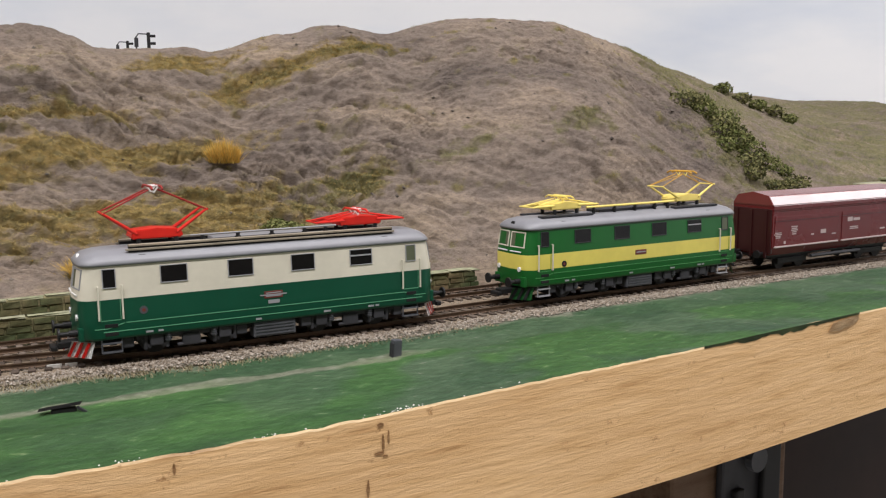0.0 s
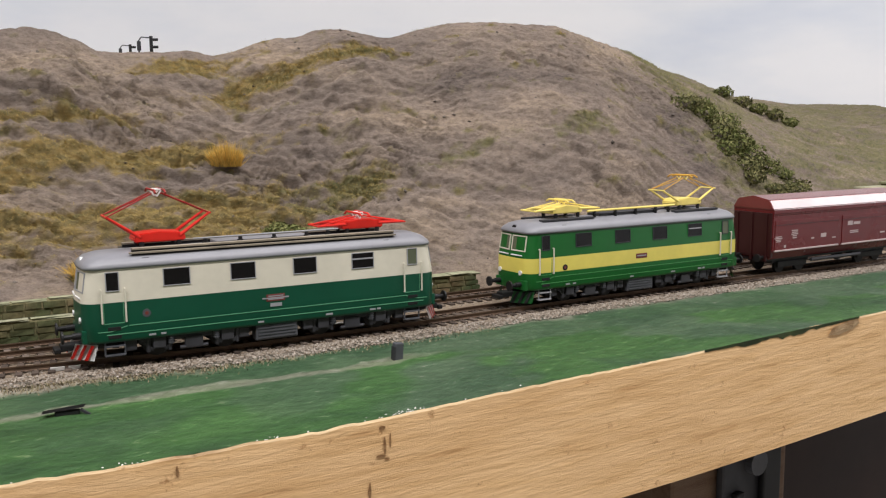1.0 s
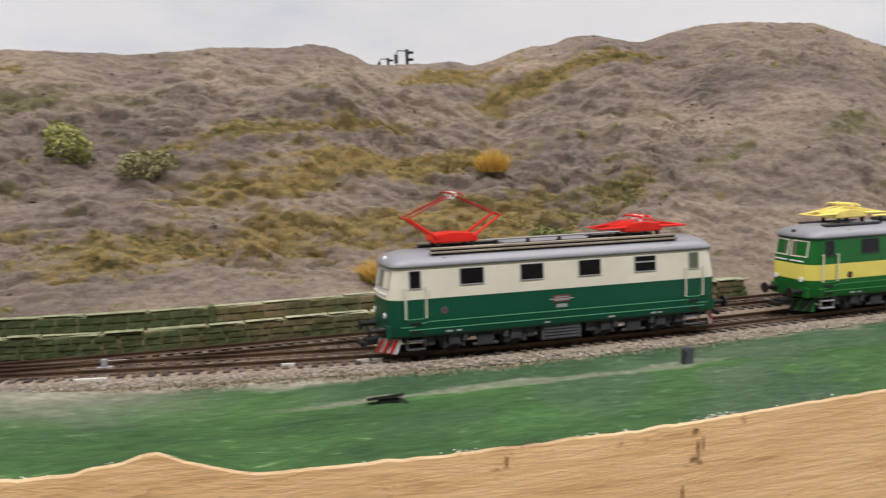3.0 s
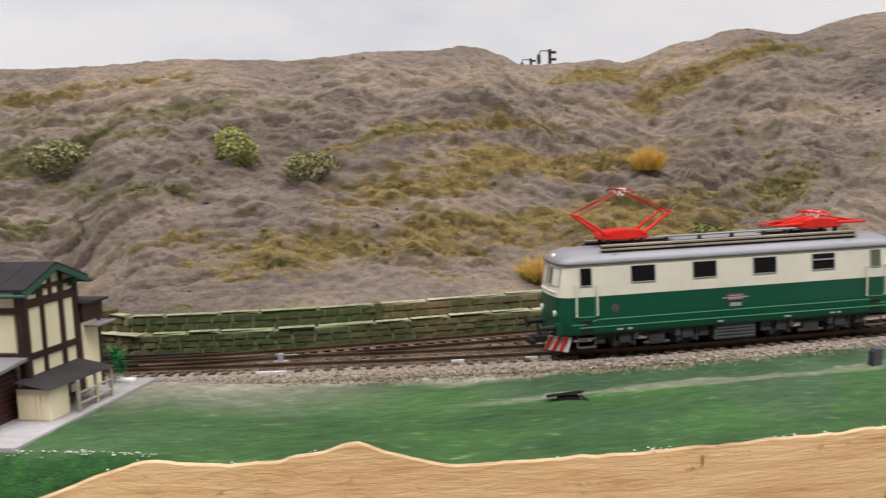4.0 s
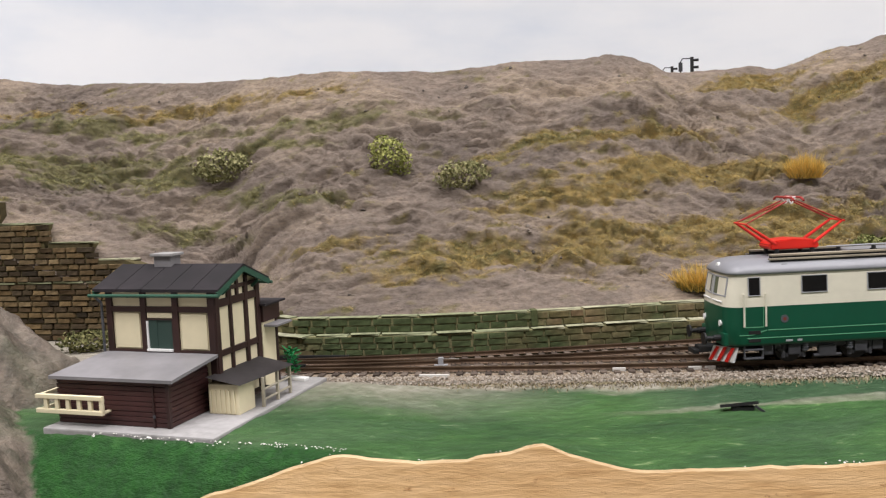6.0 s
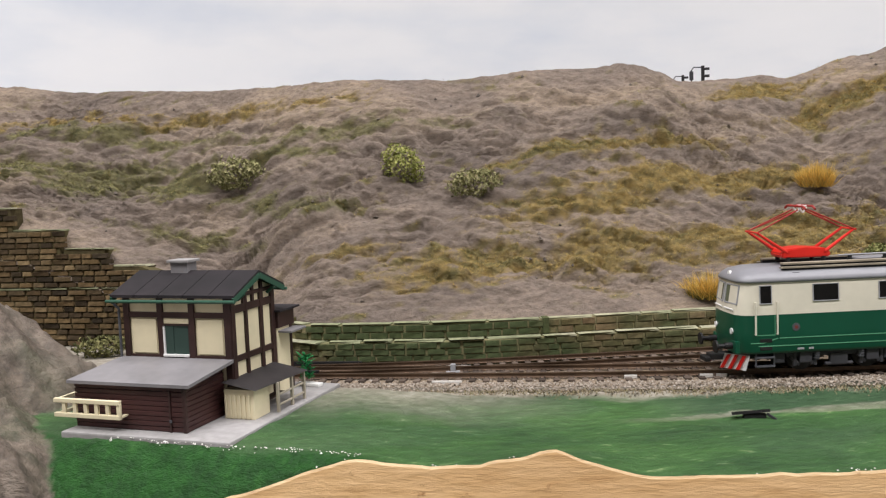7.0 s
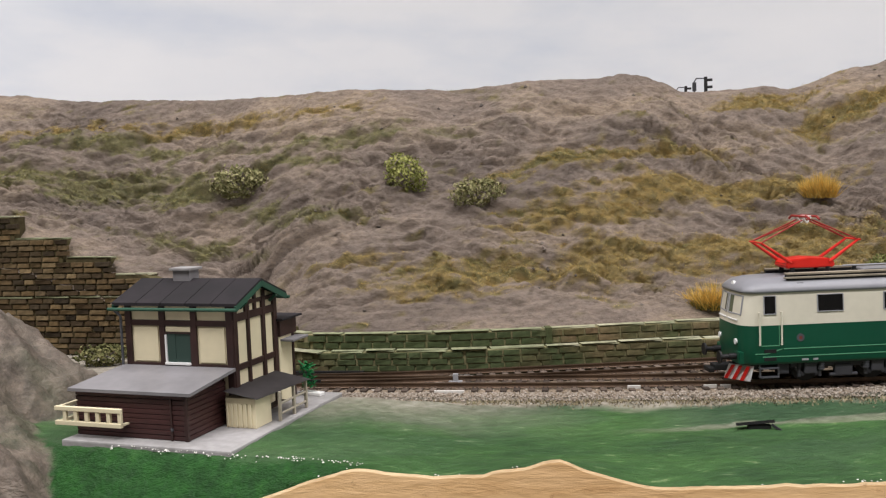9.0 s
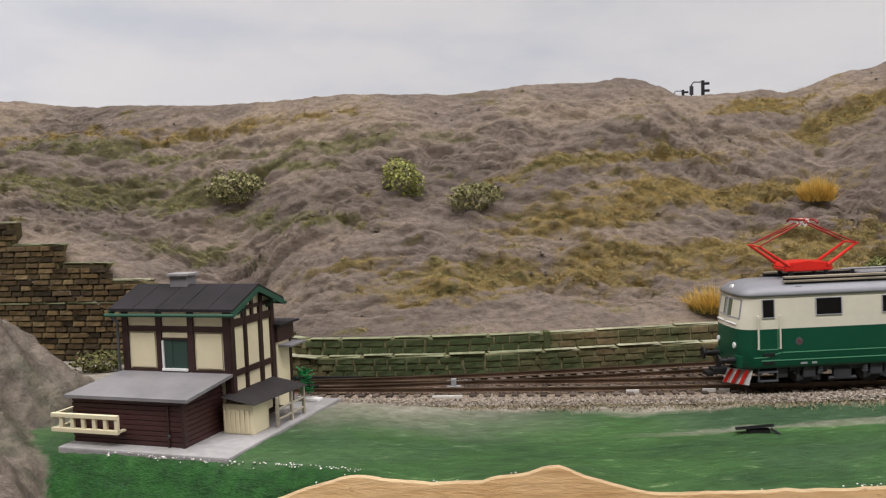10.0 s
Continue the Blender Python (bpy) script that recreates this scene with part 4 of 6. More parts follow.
            for k in range(3):
                f0, f1 = 0.12 + 0.3 * k, 0.26 + 0.3 * k
                bm = B()
                top = Vector((e * 0.0585, sy * 0.0112, 0.0094)), Vector((e * 0.0645, sy * 0.0050, 0.0094))
                bot = Vector((e * 0.0600, sy * 0.0116, 0.0047)), Vector((e * 0.0660, sy * 0.0040, 0.0047))
                out = Vector((e * 0.00045, sy * 0.00045, 0))
                q = [top[0].lerp(top[1], f0), top[0].lerp(top[1], f1), bot[0].lerp(bot[1], min(1, f1 + 0.1)), bot[0].lerp(bot[1], min(1, f0 + 0.1))]
                bm.faces.new([bm.verts.new(p + out) for p in q])
                bmesh.ops.solidify(bm, geom=bm.faces[:], thickness=0.0002)
                part("stripe", bm, plough_mats[1], pl)
        bm = B()
        box(bm, *sorted((e * 0.0608, e * 0.0630)), -0.0105, 0.0105, 0.0100, 0.0142, 0.0004)
        part("buffer_beam", bm, low if band else P_GREEN, lo)
        bm = B()
        box(bm, *sorted((e * 0.058, e * 0.0685)), -0.0022, 0.0022, 0.0066, 0.0088, 0.0004)
        box(bm, *sorted((e * 0.0685, e * 0.0705)), -0.0030, 0.0030, 0.0062, 0.0078, 0.0004)
        part("coupling", bm, P_BLACK, lo)
        bm = B()
        rod(bm, (e * 0.0628, -0.0080, 0.0243), (e * 0.0632, -0.001, 0.0243), 0.00028, 6)
        rod(bm, (e * 0.0632, 0.001, 0.0243), (e * 0.0628, 0.0080, 0.0243), 0.00028, 6)
        part("front_rail", bm, P_WHITE, lo)
        bm = B()
        rod(bm, (e * 0.0595, 0, 0.0350), (e * 0.0612, 0, 0.0352), 0.0013, 14)
        part("top_headlight", bm, P_WHITE if not band else P_BLACK, lo)
        bm = B()
        box(bm, *sorted((e * 0.0415, e * 0.0440)), -0.0106, -0.0088, 0.0346, 0.0362, 0.0003)
        part("roof_vent", bm, P_DGREY, lo)
    # underframe
    bm = B()
    box(bm, -0.0585, 0.0585, -0.0085, 0.0085, 0.0078, 0.0104, 0.0003)
    part("underframe", bm, P_BLACK, lo)
    for bx in (-0.0285, 0.0285):
        bogie(lo, bx)
    for s in (-1, 1):
        bm = B()
        ya, yb = sorted((s * 0.0060, s * 0.0112))
        box(bm, -0.0075, 0.0075, ya, yb, 0.0046, 0.0098, 0.0004)
        for k in range(4):
            box(bm, -0.0068, 0.0068, *sorted((s * 0.0110, s * 0.0115)), 0.0053 + k * 0.0011, 0.0058 + k * 0.0011)
        part("equipment_box", bm, P_MGREY, lo)
        for bx in (-0.0485, 0.0475, -0.0115, 0.0115):
            bm = B()
            box(bm, bx - 0.0018, bx + 0.0018, *sorted((s * 0.0075, s * 0.0108)), 0.0064, 0.0098, 0.0004)
            part("side_box", bm, P_DGREY, lo)
    # roof gear
    bm = B()
    box(bm, -0.018, 0.016, -0.0045, 0.0045, 0.0372, 0.0392, 0.0006)
    part("resistor_cover", bm, P_ROOF if not band else P_DGREY, lo)
    for k, gx in enumerate((-0.022, -0.010, 0.002, 0.014, 0.022)):
        bm = B()
        rod(bm, (gx, -0.0052, 0.0372), (gx, -0.0052, 0.0404), 0.0007, 8)
        rod(bm, (gx, -0.0052, 0.0388), (gx, -0.0052, 0.0394), 0.0011, 8)
        part("insulator", bm, P_BLACK, lo)
    bm = B()
    rod(bm, (-0.026, -0.0052, 0.0406), (0.026, -0.0052, 0.0408), 0.0005 if band else 0.0003, 8)
    part("roof_conductor", bm, pan if band else P_SILVER, lo)
    if band:
        for s in (-1, 1):
            for xx in (-0.038, 0.038):
                bm = B()
                box(bm, xx - 0.014, xx + 0.014, *sorted((s * 0.0050, s * 0.0078)), 0.0376, 0.0384, 0.0002)
                part("walkway", bm, P_DGREY, lo)
    for px, up in raised:
        if up:
            pantograph(lo, px, 0.0165, 0.0490 if not band else 0.0475, 0.0572 if not band else 0.0540, pan, pan_arm, P_REDD if not band else pan_arm)
        else:
            pantograph(lo, px, 0.0172, 0.0418, 0.0458, pan, pan, pan)
    return lo


locomotive("green_cream_locomotive", "green and cream electric locomotive with red pantographs", to_uv(-0.0225, 0.4185)[0] - 0.0120, P_GREEN, P_CREAM, None, P_LINE, P_RED, P_REDD, ((-0.0365, True), (0.0360, False)), (P_WHITE, P_RED), P_CREAM, P_SILVER, True)
locomotive("green_yellow_locomotive", "green electric locomotive with yellow band and yellow pantographs", to_uv(0.1105, 0.5095)[0] - 0.0025, P_GREEN2, P_GREEN2, P_YELLOW, P_LINE2, P_PANY, P_AMBER, ((-0.0365, False), (0.0360, True)), (P_GREEN2, P_BLACK), P_CREAM, P_DGREY, True)


def wagon(u, length=0.104):
    x, y, a = RAILF.at(u, 0.006)
    w = empty("hopper_wagon", pose(x, y, 0, 0, 0, math.degrees(a)), "oxide-red covered hopper wagon with white lettering bars", "wagon")
    h = length / 2
    prof = [(0.0090, 0.0100), (0.0122, 0.0150), (0.0122, 0.0330), (0.0125, 0.0334), (0.0125, 0.0358), (0.0096, 0.0402), (0.0, 0.0420)]
    prof = [(-p, z) for p, z in prof] + [(p, z) for p, z in prof[-2::-1]]

    def slab(pr, x0, x1):
        bm = B()
        f = [bm.verts.new((x0, p, z)) for p, z in pr]
        b = [bm.verts.new((x1, p, z)) for p, z in pr]
        n = len(pr)
        bm.faces.new(f)
        bm.faces.new(b[::-1])
        for k in range(n):
            bm.faces.new((f[k], b[k], b[(k + 1) % n], f[(k + 1) % n]))
        bmesh.ops.recalc_face_normals(bm, faces=bm.faces[:])
        bmesh.ops.bevel(bm, geom=bm.edges[:], offset=0.00035, segments=2, affect="EDGES")
        return bm

    part("body", slab(prof, -h, h), P_WAGON, w)
    roof = [(-0.0127, 0.0358), (-0.0098, 0.0404), (0, 0.0422), (0.0098, 0.0404), (0.0127, 0.0358), (0.0120, 0.0356), (-0.0120, 0.0356)]
    part("roof", slab(roof, -h - 0.0004, h + 0.0004), P_GLOSS, w, "glossy oxide-red folding roof")
    for s in (-1, 1):
        for x0, x1 in ((-h + 0.0015, -0.0015), (0.0015, h - 0.0015)):
            bm = B()
            box(bm, x0, x1, *sorted((s * 0.0120, s * 0.01255)), 0.0152, 0.0302, 0.0002)
            fl = part("side_flap", bm, P_WAGON, w)
            bm = B()
            box(bm, x0, x1, *sorted((s * 0.0120, s * 0.0130)), 0.0148, 0.0156, 0.0002)
            part("lower_edge", bm, P_PALE if s < 0 else P_WAGON, fl)
            bm = B()
            box(bm, x0, x1, *sorted((s * 0.0122, s * 0.01262)), 0.0278, 0.0281)
            part("seam", bm, P_WAGON2, fl)
        for bx, bz, bw, bh in ((-0.048, 0.022, 0.0045, 0.0004), (-0.048, 0.0212, 0.0055, 0.0004), (-0.048, 0.0204, 0.004, 0.0004), (-0.048, 0.0196, 0.0034, 0.0004), (-0.036, 0.0245, 0.0048, 0.0005), (-0.036, 0.0236, 0.0040, 0.0005), (-0.036, 0.0227, 0.0050, 0.0005), (-0.036, 0.0218, 0.0030, 0.0005), (-0.036, 0.0208, 0.0030, 0.0005), (-0.022, 0.0196, 0.0022, 0.0008), (-0.0135, 0.0200, 0.0042, 0.0020), (-0.043, 0.0165, 0.0014, 0.0014), (-0.005, 0.0190, 0.003, 0.0006), (0.008, 0.0248, 0.004, 0.0022), (0.0135, 0.0250, 0.0055, 0.0014), (0.0115, 0.0215, 0.007, 0.0005), (0.0115, 0.0206, 0.007, 0.0005), (0.036, 0.019, 0.004, 0.0008)):
            bm = B()
            box(bm, bx - bw / 2, bx + bw / 2, *sorted((s * 0.0122, s * 0.01266)), bz, bz + bh)
            part("lettering_bar", bm, P_PALE, w)
    for e in (-1, 1):
        bm = B()
        box(bm, *sorted((e * (h - 0.001), e * (h + 0.0006))), -0.0118, 0.0118, 0.0120, 0.0340, 0.0003)
        part("end_wall", bm, P_WAGON2, w, "oxide-red end wall with its shade in the colour")
        for sy in (-0.009, 0, 0.009):
            bm = B()
            box(bm, *sorted((e * (h + 0.0005), e * (h + 0.0013))), sy - 0.0006, sy + 0.0006, 0.0100, 0.0335)
            part("end_post", bm, P_WAGON2, w)
        for sy in (-1, 1):
            bm = B()
            rod(bm, (e * h, sy * 0.0073, 0.0118), (e * (h + 0.0045), sy * 0.0073, 0.0118), 0.0009, 10)
            rod(bm, (e * (h + 0.0045), sy * 0.0073, 0.0118), (e * (h + 0.0052), sy * 0.0073, 0.0118), 0.0020, 16)
            part("buffer", bm, P_BLACK, w)
        bm = B()
        box(bm, e * (h - 0.020) - 0.014, e * (h - 0.020) + 0.014, -0.0075, 0.0075, 0.0080, 0.0105, 0.0003)
        for sy in (-1, 1):
            box(bm, e * (h - 0.020) - 0.011, e * (h - 0.020) + 0.011, *sorted((sy * 0.0075, sy * 0.0088)), 0.0060, 0.0088, 0.0003)
        bg = part("bogie", bm, P_BLACK, w)
        for dx in (-0.0075, 0.0075):
            for sy in (-1, 1):
                bm = B()
                rod(bm, (e * (h - 0.020) + dx, sy * 0.0054, RAIL_TOP + 0.0038), (e * (h - 0.020) + dx, sy * 0.0070, RAIL_TOP + 0.0038), 0.0038, 20)
                part("wheel", bm, P_BLACK, bg)
    bm = B()
    box(bm, -h, h, -0.0095, 0.0095, 0.0098, 0.0118, 0.0003)
    part("underframe", bm, P_BLACK, w)
    bm = B()
    rod(bm, (-0.02, -0.0105, 0.0085), (0.02, -0.0105, 0.0085), 0.0009, 8)
    part("discharge_pipe", bm, P_DGREY, w)
    return w


uw = to_uv(0.186, 0.5585)[0]
wagon(uw + 0.0455)
# ---- signal box and its yard ----
HX, HY, HH = -0.2057, 0.2723, 9.8
HM = pose(HX, HY, 0, 0, 0, HH)


def house_part(name, dims, mat, parent, label="", bevel=0.00015):
    bm = B()
    box(bm, *dims, bevel)
    return part(name, bm, mat, parent, label)


def prism(bm, xa, xb, yz):
    """A solid along x with the outline yz."""
    f = [bm.verts.new((xa, y, z)) for y, z in yz]
    b = [bm.verts.new((xb, y, z)) for y, z in yz]
    n = len(yz)
    bm.faces.new(f)
    bm.faces.new(b[::-1])
    for k in range(n):
        bm.faces.new((f[k], b[k], b[(k + 1) % n], f[(k + 1) % n]))
    bmesh.ops.recalc_face_normals(bm, faces=bm.faces[:])


def signal_box():
    slab = B()
    box(slab, -0.0412, 0.0132, -0.0246, 0.0425, -0.002, 0.0050, 0.0005)
    pl = tagged(link("pavement", slab, H_SLAB), "grey concrete slab under the signal box", "pavement", kind="structure")
    pl.matrix_world = HM
    h = empty("signal_box", HM, "half-timbered cream and brown signal box with dark roof", "signal box")
    w, d, z0, ze, zr = 0.0369, 0.0247, 0.0050, 0.0400, 0.0449
    bm = B()
    prism(bm, -w + 0.0004, -0.0004, [(0.0004, z0), (d - 0.0004, z0), (d - 0.0004, ze), (d / 2, zr - 0.0008), (0.0004, ze)])
    wall = part("wall", bm, H_CREAM, h, "cream plaster panels")
    # timbers of the front
    for xa, xb in ((-w, -0.0350), (-0.0250, -0.0231), (-0.0141, -0.0122), (-0.0022, 0.0)):
        house_part("timber", (xa, xb, -0.0004, 0.0008, z0, ze), H_BROWN, h)
    for za, zb_ in ((0.0333, 0.0350), (0.0208, 0.0222)):
        house_part("timber", (-w, 0.0002, -0.00025, 0.0008, za, zb_), H_BROWN, h)
    for xa, xb in ((-0.0349, -0.0251), (-0.0121, -0.0023)):
        house_part("panel", (xa + 0.0006, xb - 0.0006, 0.0, 0.0008, 0.0226, 0.0329), H_CREAM, h)
    # front window
    wn = part("window", frame_ring(0.0082, 0.0086, 0.0004, 0.0004), H_BROWN, h, "dark window with a pale sill")
    wn.location = (-0.0186, 0.0002, 0.0267)
    bm = B(); box(bm, -0.0041, 0.0041, 0.0, 0.0003, -0.0043, 0.0043); part("pane", bm, M_GLASSH, wn)
    # left part of the glass set slightly forward, same material as the pane
    bm = B(); box(bm, -0.0041, -0.0012, -0.00015, 0.0001, -0.0043, 0.0043); part("left_pane", bm, M_GLASSH, wn)
    bm = B(); box(bm, -0.0046, 0.0042, -0.0010, 0.0001, -0.0049, -0.0042, 0.0001); part("sill", bm, P_WHITE, wn)
    bm = B(); box(bm, -0.0046, -0.0040, -0.0006, 0.0001, -0.0043, 0.0040, 0.0001); part("sash", bm, P_WHITE, wn)
    house_part("lintel_panel", (-0.0229, -0.0143, -0.0001, 0.0006, 0.0316, 0.0331), H_CREAM, h)
    # timbers of the gable
    for ya, yb in ((0.0, 0.0020), (0.0076, 0.0088), (0.0160, 0.0176), (0.0226, d)):
        house_part("timber", (-0.0008, 0.0004, ya, yb, z0, ze), H_BROWN, h)
    for za, zb_ in ((0.0202, 0.0220), (0.0345, 0.0368), (0.0388, 0.0400), (0.0092, 0.0108)):
        house_part("timber", (-0.0008, 0.00025, 0.0, d, za, zb_), H_BROWN, h)
    for ya, yb in ((0.0066, 0.0080), (0.0117, 0.0130), (0.0168, 0.0182)):
        zt = ze + (zr - ze) * (1 - abs((ya + yb) / 2 - d / 2) / (d / 2)) - 0.0006
        house_part("timber", (-0.0008, 0.0003, ya, yb, 0.0366, max(zt, 0.0385)), H_BROWN, h)
    # the far gable and back
    for ya, yb in ((0.0, 0.0020), (0.0113, 0.0134), (0.0226, d)):
        house_part("timber", (-w - 0.0004, -w + 0.0008, ya, yb, z0, ze), H_BROWN, h)
    for za, zb_ in ((0.0202, 0.0220), (0.0345, 0.0368)):
        house_part("timber", (-w - 0.00025, -w + 0.0008, 0.0, d, za, zb_), H_BROWN, h)
    # roof in panels
    og, oe = 0.0030, 0.0022
    slope = math.atan2(zr - ze, d / 2)
    ext = oe
    for s in (0, 1):
        n = 5
        for k in range(n):
            xa = -w - og + (w + 2 * og) * k / n
            xb = -w - og + (w + 2 * og) * (k + 1) / n - 0.00022
            y0, z_0 = (-ext, ze - ext * math.tan(slope)) if s == 0 else (d + ext, ze - ext * math.tan(slope))
            y1, z_1 = d / 2, zr
            bm = B()
            prism(bm, xa, xb, [(y0, z_0 + 0.0003), (y1, z_1 + 0.0003), (y1, z_1 + 0.0012), (y0, z_0 + 0.0012)])
            part("roof_panel", bm, H_ROOF, h)
        bm = B()
        y0 = -ext - 0.0006 if s == 0 else d + ext + 0.0006
        rod(bm, (-w - og - 0.001, y0, ze - 0.0016), (og + 0.0004, y0, ze - 0.0014), 0.0005, 8)
        part("gutter", bm, H_GREEN, h, "green gutter")
        for xx in (og - 0.0004, -w - og + 0.0004):
            bm = B()
            ys = (-ext, d / 2) if s == 0 else (d + ext, d / 2)
            bar(bm, (xx, ys[0], ze - ext * math.tan(slope) - 0.0003), (xx, ys[1], zr - 0.0003), 0.0006, 0.0016)
            part("bargeboard", bm, H_GREEN, h, "green bargeboard")
    for ya in (0.004, 0.0207):
        bm = B(); bar(bm, (0.0002, ya, 0.0382), (og - 0.0005, ya, 0.0402), 0.0008, 0.0008); part("bracket", bm, H_GREEN, h)
    bm = B()
    rod(bm, (-w - 0.0012, -0.0008, z0 + 0.016), (-w - 0.0012, -0.0008, ze - 0.004), 0.0004, 8)
    rod(bm, (-w - 0.0012, -0.0008, ze - 0.004), (-w - og + 0.0006, -ext - 0.0004, ze - 0.0016), 0.0004, 8)
    part("downpipe", bm, P_MGREY, h)
    ch = house_part("chimney", (-0.0270, -0.0210, 0.0105, 0.0155, 0.0430, 0.0486), H_GREY, h, "grey chimney")
    house_part("chimney_cap", (-0.0278, -0.0202, 0.0097, 0.0163, 0.0486, 0.0494), H_SLAB, ch)
    # lean-to of dark planks
    ax0, ax1, ad = -0.0402, -0.0034, 0.0190
    bm = B()
    prism(bm, ax0 + 0.0003, ax1 - 0.0003, [(-ad + 0.0003, z0), (-0.0002, z0), (-0.0002, 0.0203), (-ad + 0.0003, 0.0178)])
    lean = part("lean_to", bm, H_MAROON, h, "dark maroon planked lean-to")
    for k in range(9):
        za = z0 + 0.0001 + k * 0.00141
        house_part("plank", (ax0, ax1, -ad - 0.0001 - 0.0001 * (k % 2), -ad + 0.0005, za, za + 0.00124), H_MAROON, lean)
    for k in range(9):
        za = z0 + 0.0001 + k * 0.00141
        house_part("plank", (ax1 - 0.0005, ax1 + 0.0001, -ad, -0.0002, za, za + 0.00124), H_MAROON, lean)
    house_part("door_post", (ax1 - 0.0052, ax1 - 0.0046, -ad - 0.0006, -ad, z0, 0.0165), H_BROWN, lean)
    house_part("door_post", (ax1 - 0.0009, ax1 + 0.0002, -ad - 0.0005, -ad + 0.0006, z0, 0.0172), H_BROWN, lean)
    house_part("latch", (ax1 - 0.0050, ax1 - 0.0042, -ad - 0.0009, -ad - 0.0005, 0.0078, 0.0086), P_MGREY, lean)
    bm = B()
    lower = [bm.verts.new(p) for p in ((ax0 - 0.0014, -ad - 0.0016, 0.0177), (ax1 + 0.0022, -ad - 0.0016, 0.0177), (0.0004, -0.0003, 0.0206), (-0.0382, -0.0003, 0.0206))]
    upper = [bm.verts.new(v.co + Vector((0, 0, 0.0009))) for v in lower]
    bm.faces.new(lower[::-1])
    bm.faces.new(upper)
    for k in range(4):
        bm.faces.new((lower[k], lower[(k + 1) % 4], upper[(k + 1) % 4], upper[k]))
    part("lean_to_roof", bm, H_GREY, h, "smooth grey lean-to roof")
    # cream rack on the lean-to
    rk = part("rack", B(), P_CREAM, h, "cream slatted rack")
    for za in (0.0086, 0.0127):
        house_part("rack_rail", (-0.0445, -0.0222, -ad - 0.0040, -ad - 0.0028, za, za + 0.0012), H_CREAM, rk)
    for k in range(6):
        xx = -0.0412 + k * 0.0037
        house_part("rack_post", (xx - 0.0006, xx + 0.0006, -ad - 0.0038, -ad - 0.0029, 0.0096, 0.0130), H_CREAM, rk)
    house_part("rack_side", (-0.0236, -0.0224, -ad - 0.0036, -ad + 0.0002, 0.0088, 0.0094), H_CREAM, rk)
    house_part("rack_side", (-0.0445, -0.0436, -ad - 0.0036, -ad + 0.006, 0.0127, 0.0137), H_CREAM, rk)
    house_part("rack_side", (-0.0445, -0.0436, -ad - 0.0036, -ad + 0.006, 0.0086, 0.0096), H_CREAM, rk)
    # porch on the gable side
    bm = B()
    vs = [bm.verts.new(p) for p in ((-0.0012, -0.0052, 0.0158), (0.0098, -0.0052, 0.0138), (0.0122, 0.0226, 0.0138), (0.0002, 0.0226, 0.0160))]
    bm.faces.new(vs)
    bmesh.ops.solidify(bm, geom=bm.faces[:], thickness=0.0009)
    bmesh.ops.recalc_face_normals(bm, faces=bm.faces[:])
    part("porch_roof", bm, H_PORCH, h, "dark porch roof")
    house_part("porch_store", (-0.0014, 0.0084, -0.0036, 0.0050, z0, 0.0136), H_CREAM, h, "cream ribbed store under the porch roof")
    for k in range(6):
        house_part("rib", (-0.0008 + k * 0.0015, -0.0003 + k * 0.0015, -0.0041, -0.0036, z0 + 0.0004, 0.0120), H_CREAM, h)
    for yy in (0.0056, 0.0140, 0.0216):
        house_part("porch_post", (0.0104, 0.0113, yy - 0.0004, yy + 0.0004, z0, 0.0138), P_TRIM, h)
    for za in (0.0068, 0.0098):
        house_part("porch_rail", (0.0106, 0.0111, 0.0056, 0.0216, za, za + 0.0006), P_TRIM, h)
    house_part("porch_bench", (0.003, 0.006, 0.007, 0.019, 0.0074, 0.0080), H_BROWN, h)
    # trackside bay
    house_part("bay", (-0.0240, 0.0006, d + 0.0002, d + 0.0085, z0, 0.0262), H_CREAM, h, "cream trackside bay")
    house_part("bay_top", (-0.0250, 0.0012, d, d + 0.0105, 0.0262, 0.0314), H_BROWN, h)
    house_part("bay_roof", (-0.0262, 0.0026, d - 0.0008, d + 0.0122, 0.0314, 0.0321), H_ROOF, h)
    house_part("bay_post", (-0.0002, 0.0010, d + 0.0080, d + 0.0092, z0, 0.0262), H_BROWN, h)
    house_part("awning", (-0.001, 0.0052, d + 0.0010, d + 0.0110, 0.0246, 0.0253), H_GREY, h)
    return h


signal_box()

# potted plant beside the trackside bay
x, y, _z = HM @ Vector((0.0035, 0.0375, 0))
plant = empty("potted_plant", pose(x, y, 0.005), "small green potted plant on a white shelf", "plant")
bm = B(); box(bm, -0.003, 0.0055, -0.0014, 0.0014, 0.0, 0.0012, 0.0003); part("stand", bm, P_WHITE, plant)
bm = B()
rp = random.Random(8)
for k in range(140):
    a, t = rp.uniform(0, 6.28), rp.uniform(0.1, 1)
    c = Vector((0.0022 * math.cos(a) * t, 0.0018 * math.sin(a) * t, 0.0018 + rp.uniform(0, 0.0085)))
    n = Vector((math.cos(a), math.sin(a), rp.uniform(0, 1))) * 0.0013
    s = n.cross(Vector((0, 0, 1))) * 0.5
    bm.faces.new([bm.verts.new(p) for p in (c, c + n * 0.5 + s, c + n, c + n * 0.5 - s)])
part("leaves", bm, H_LEAF, plant)

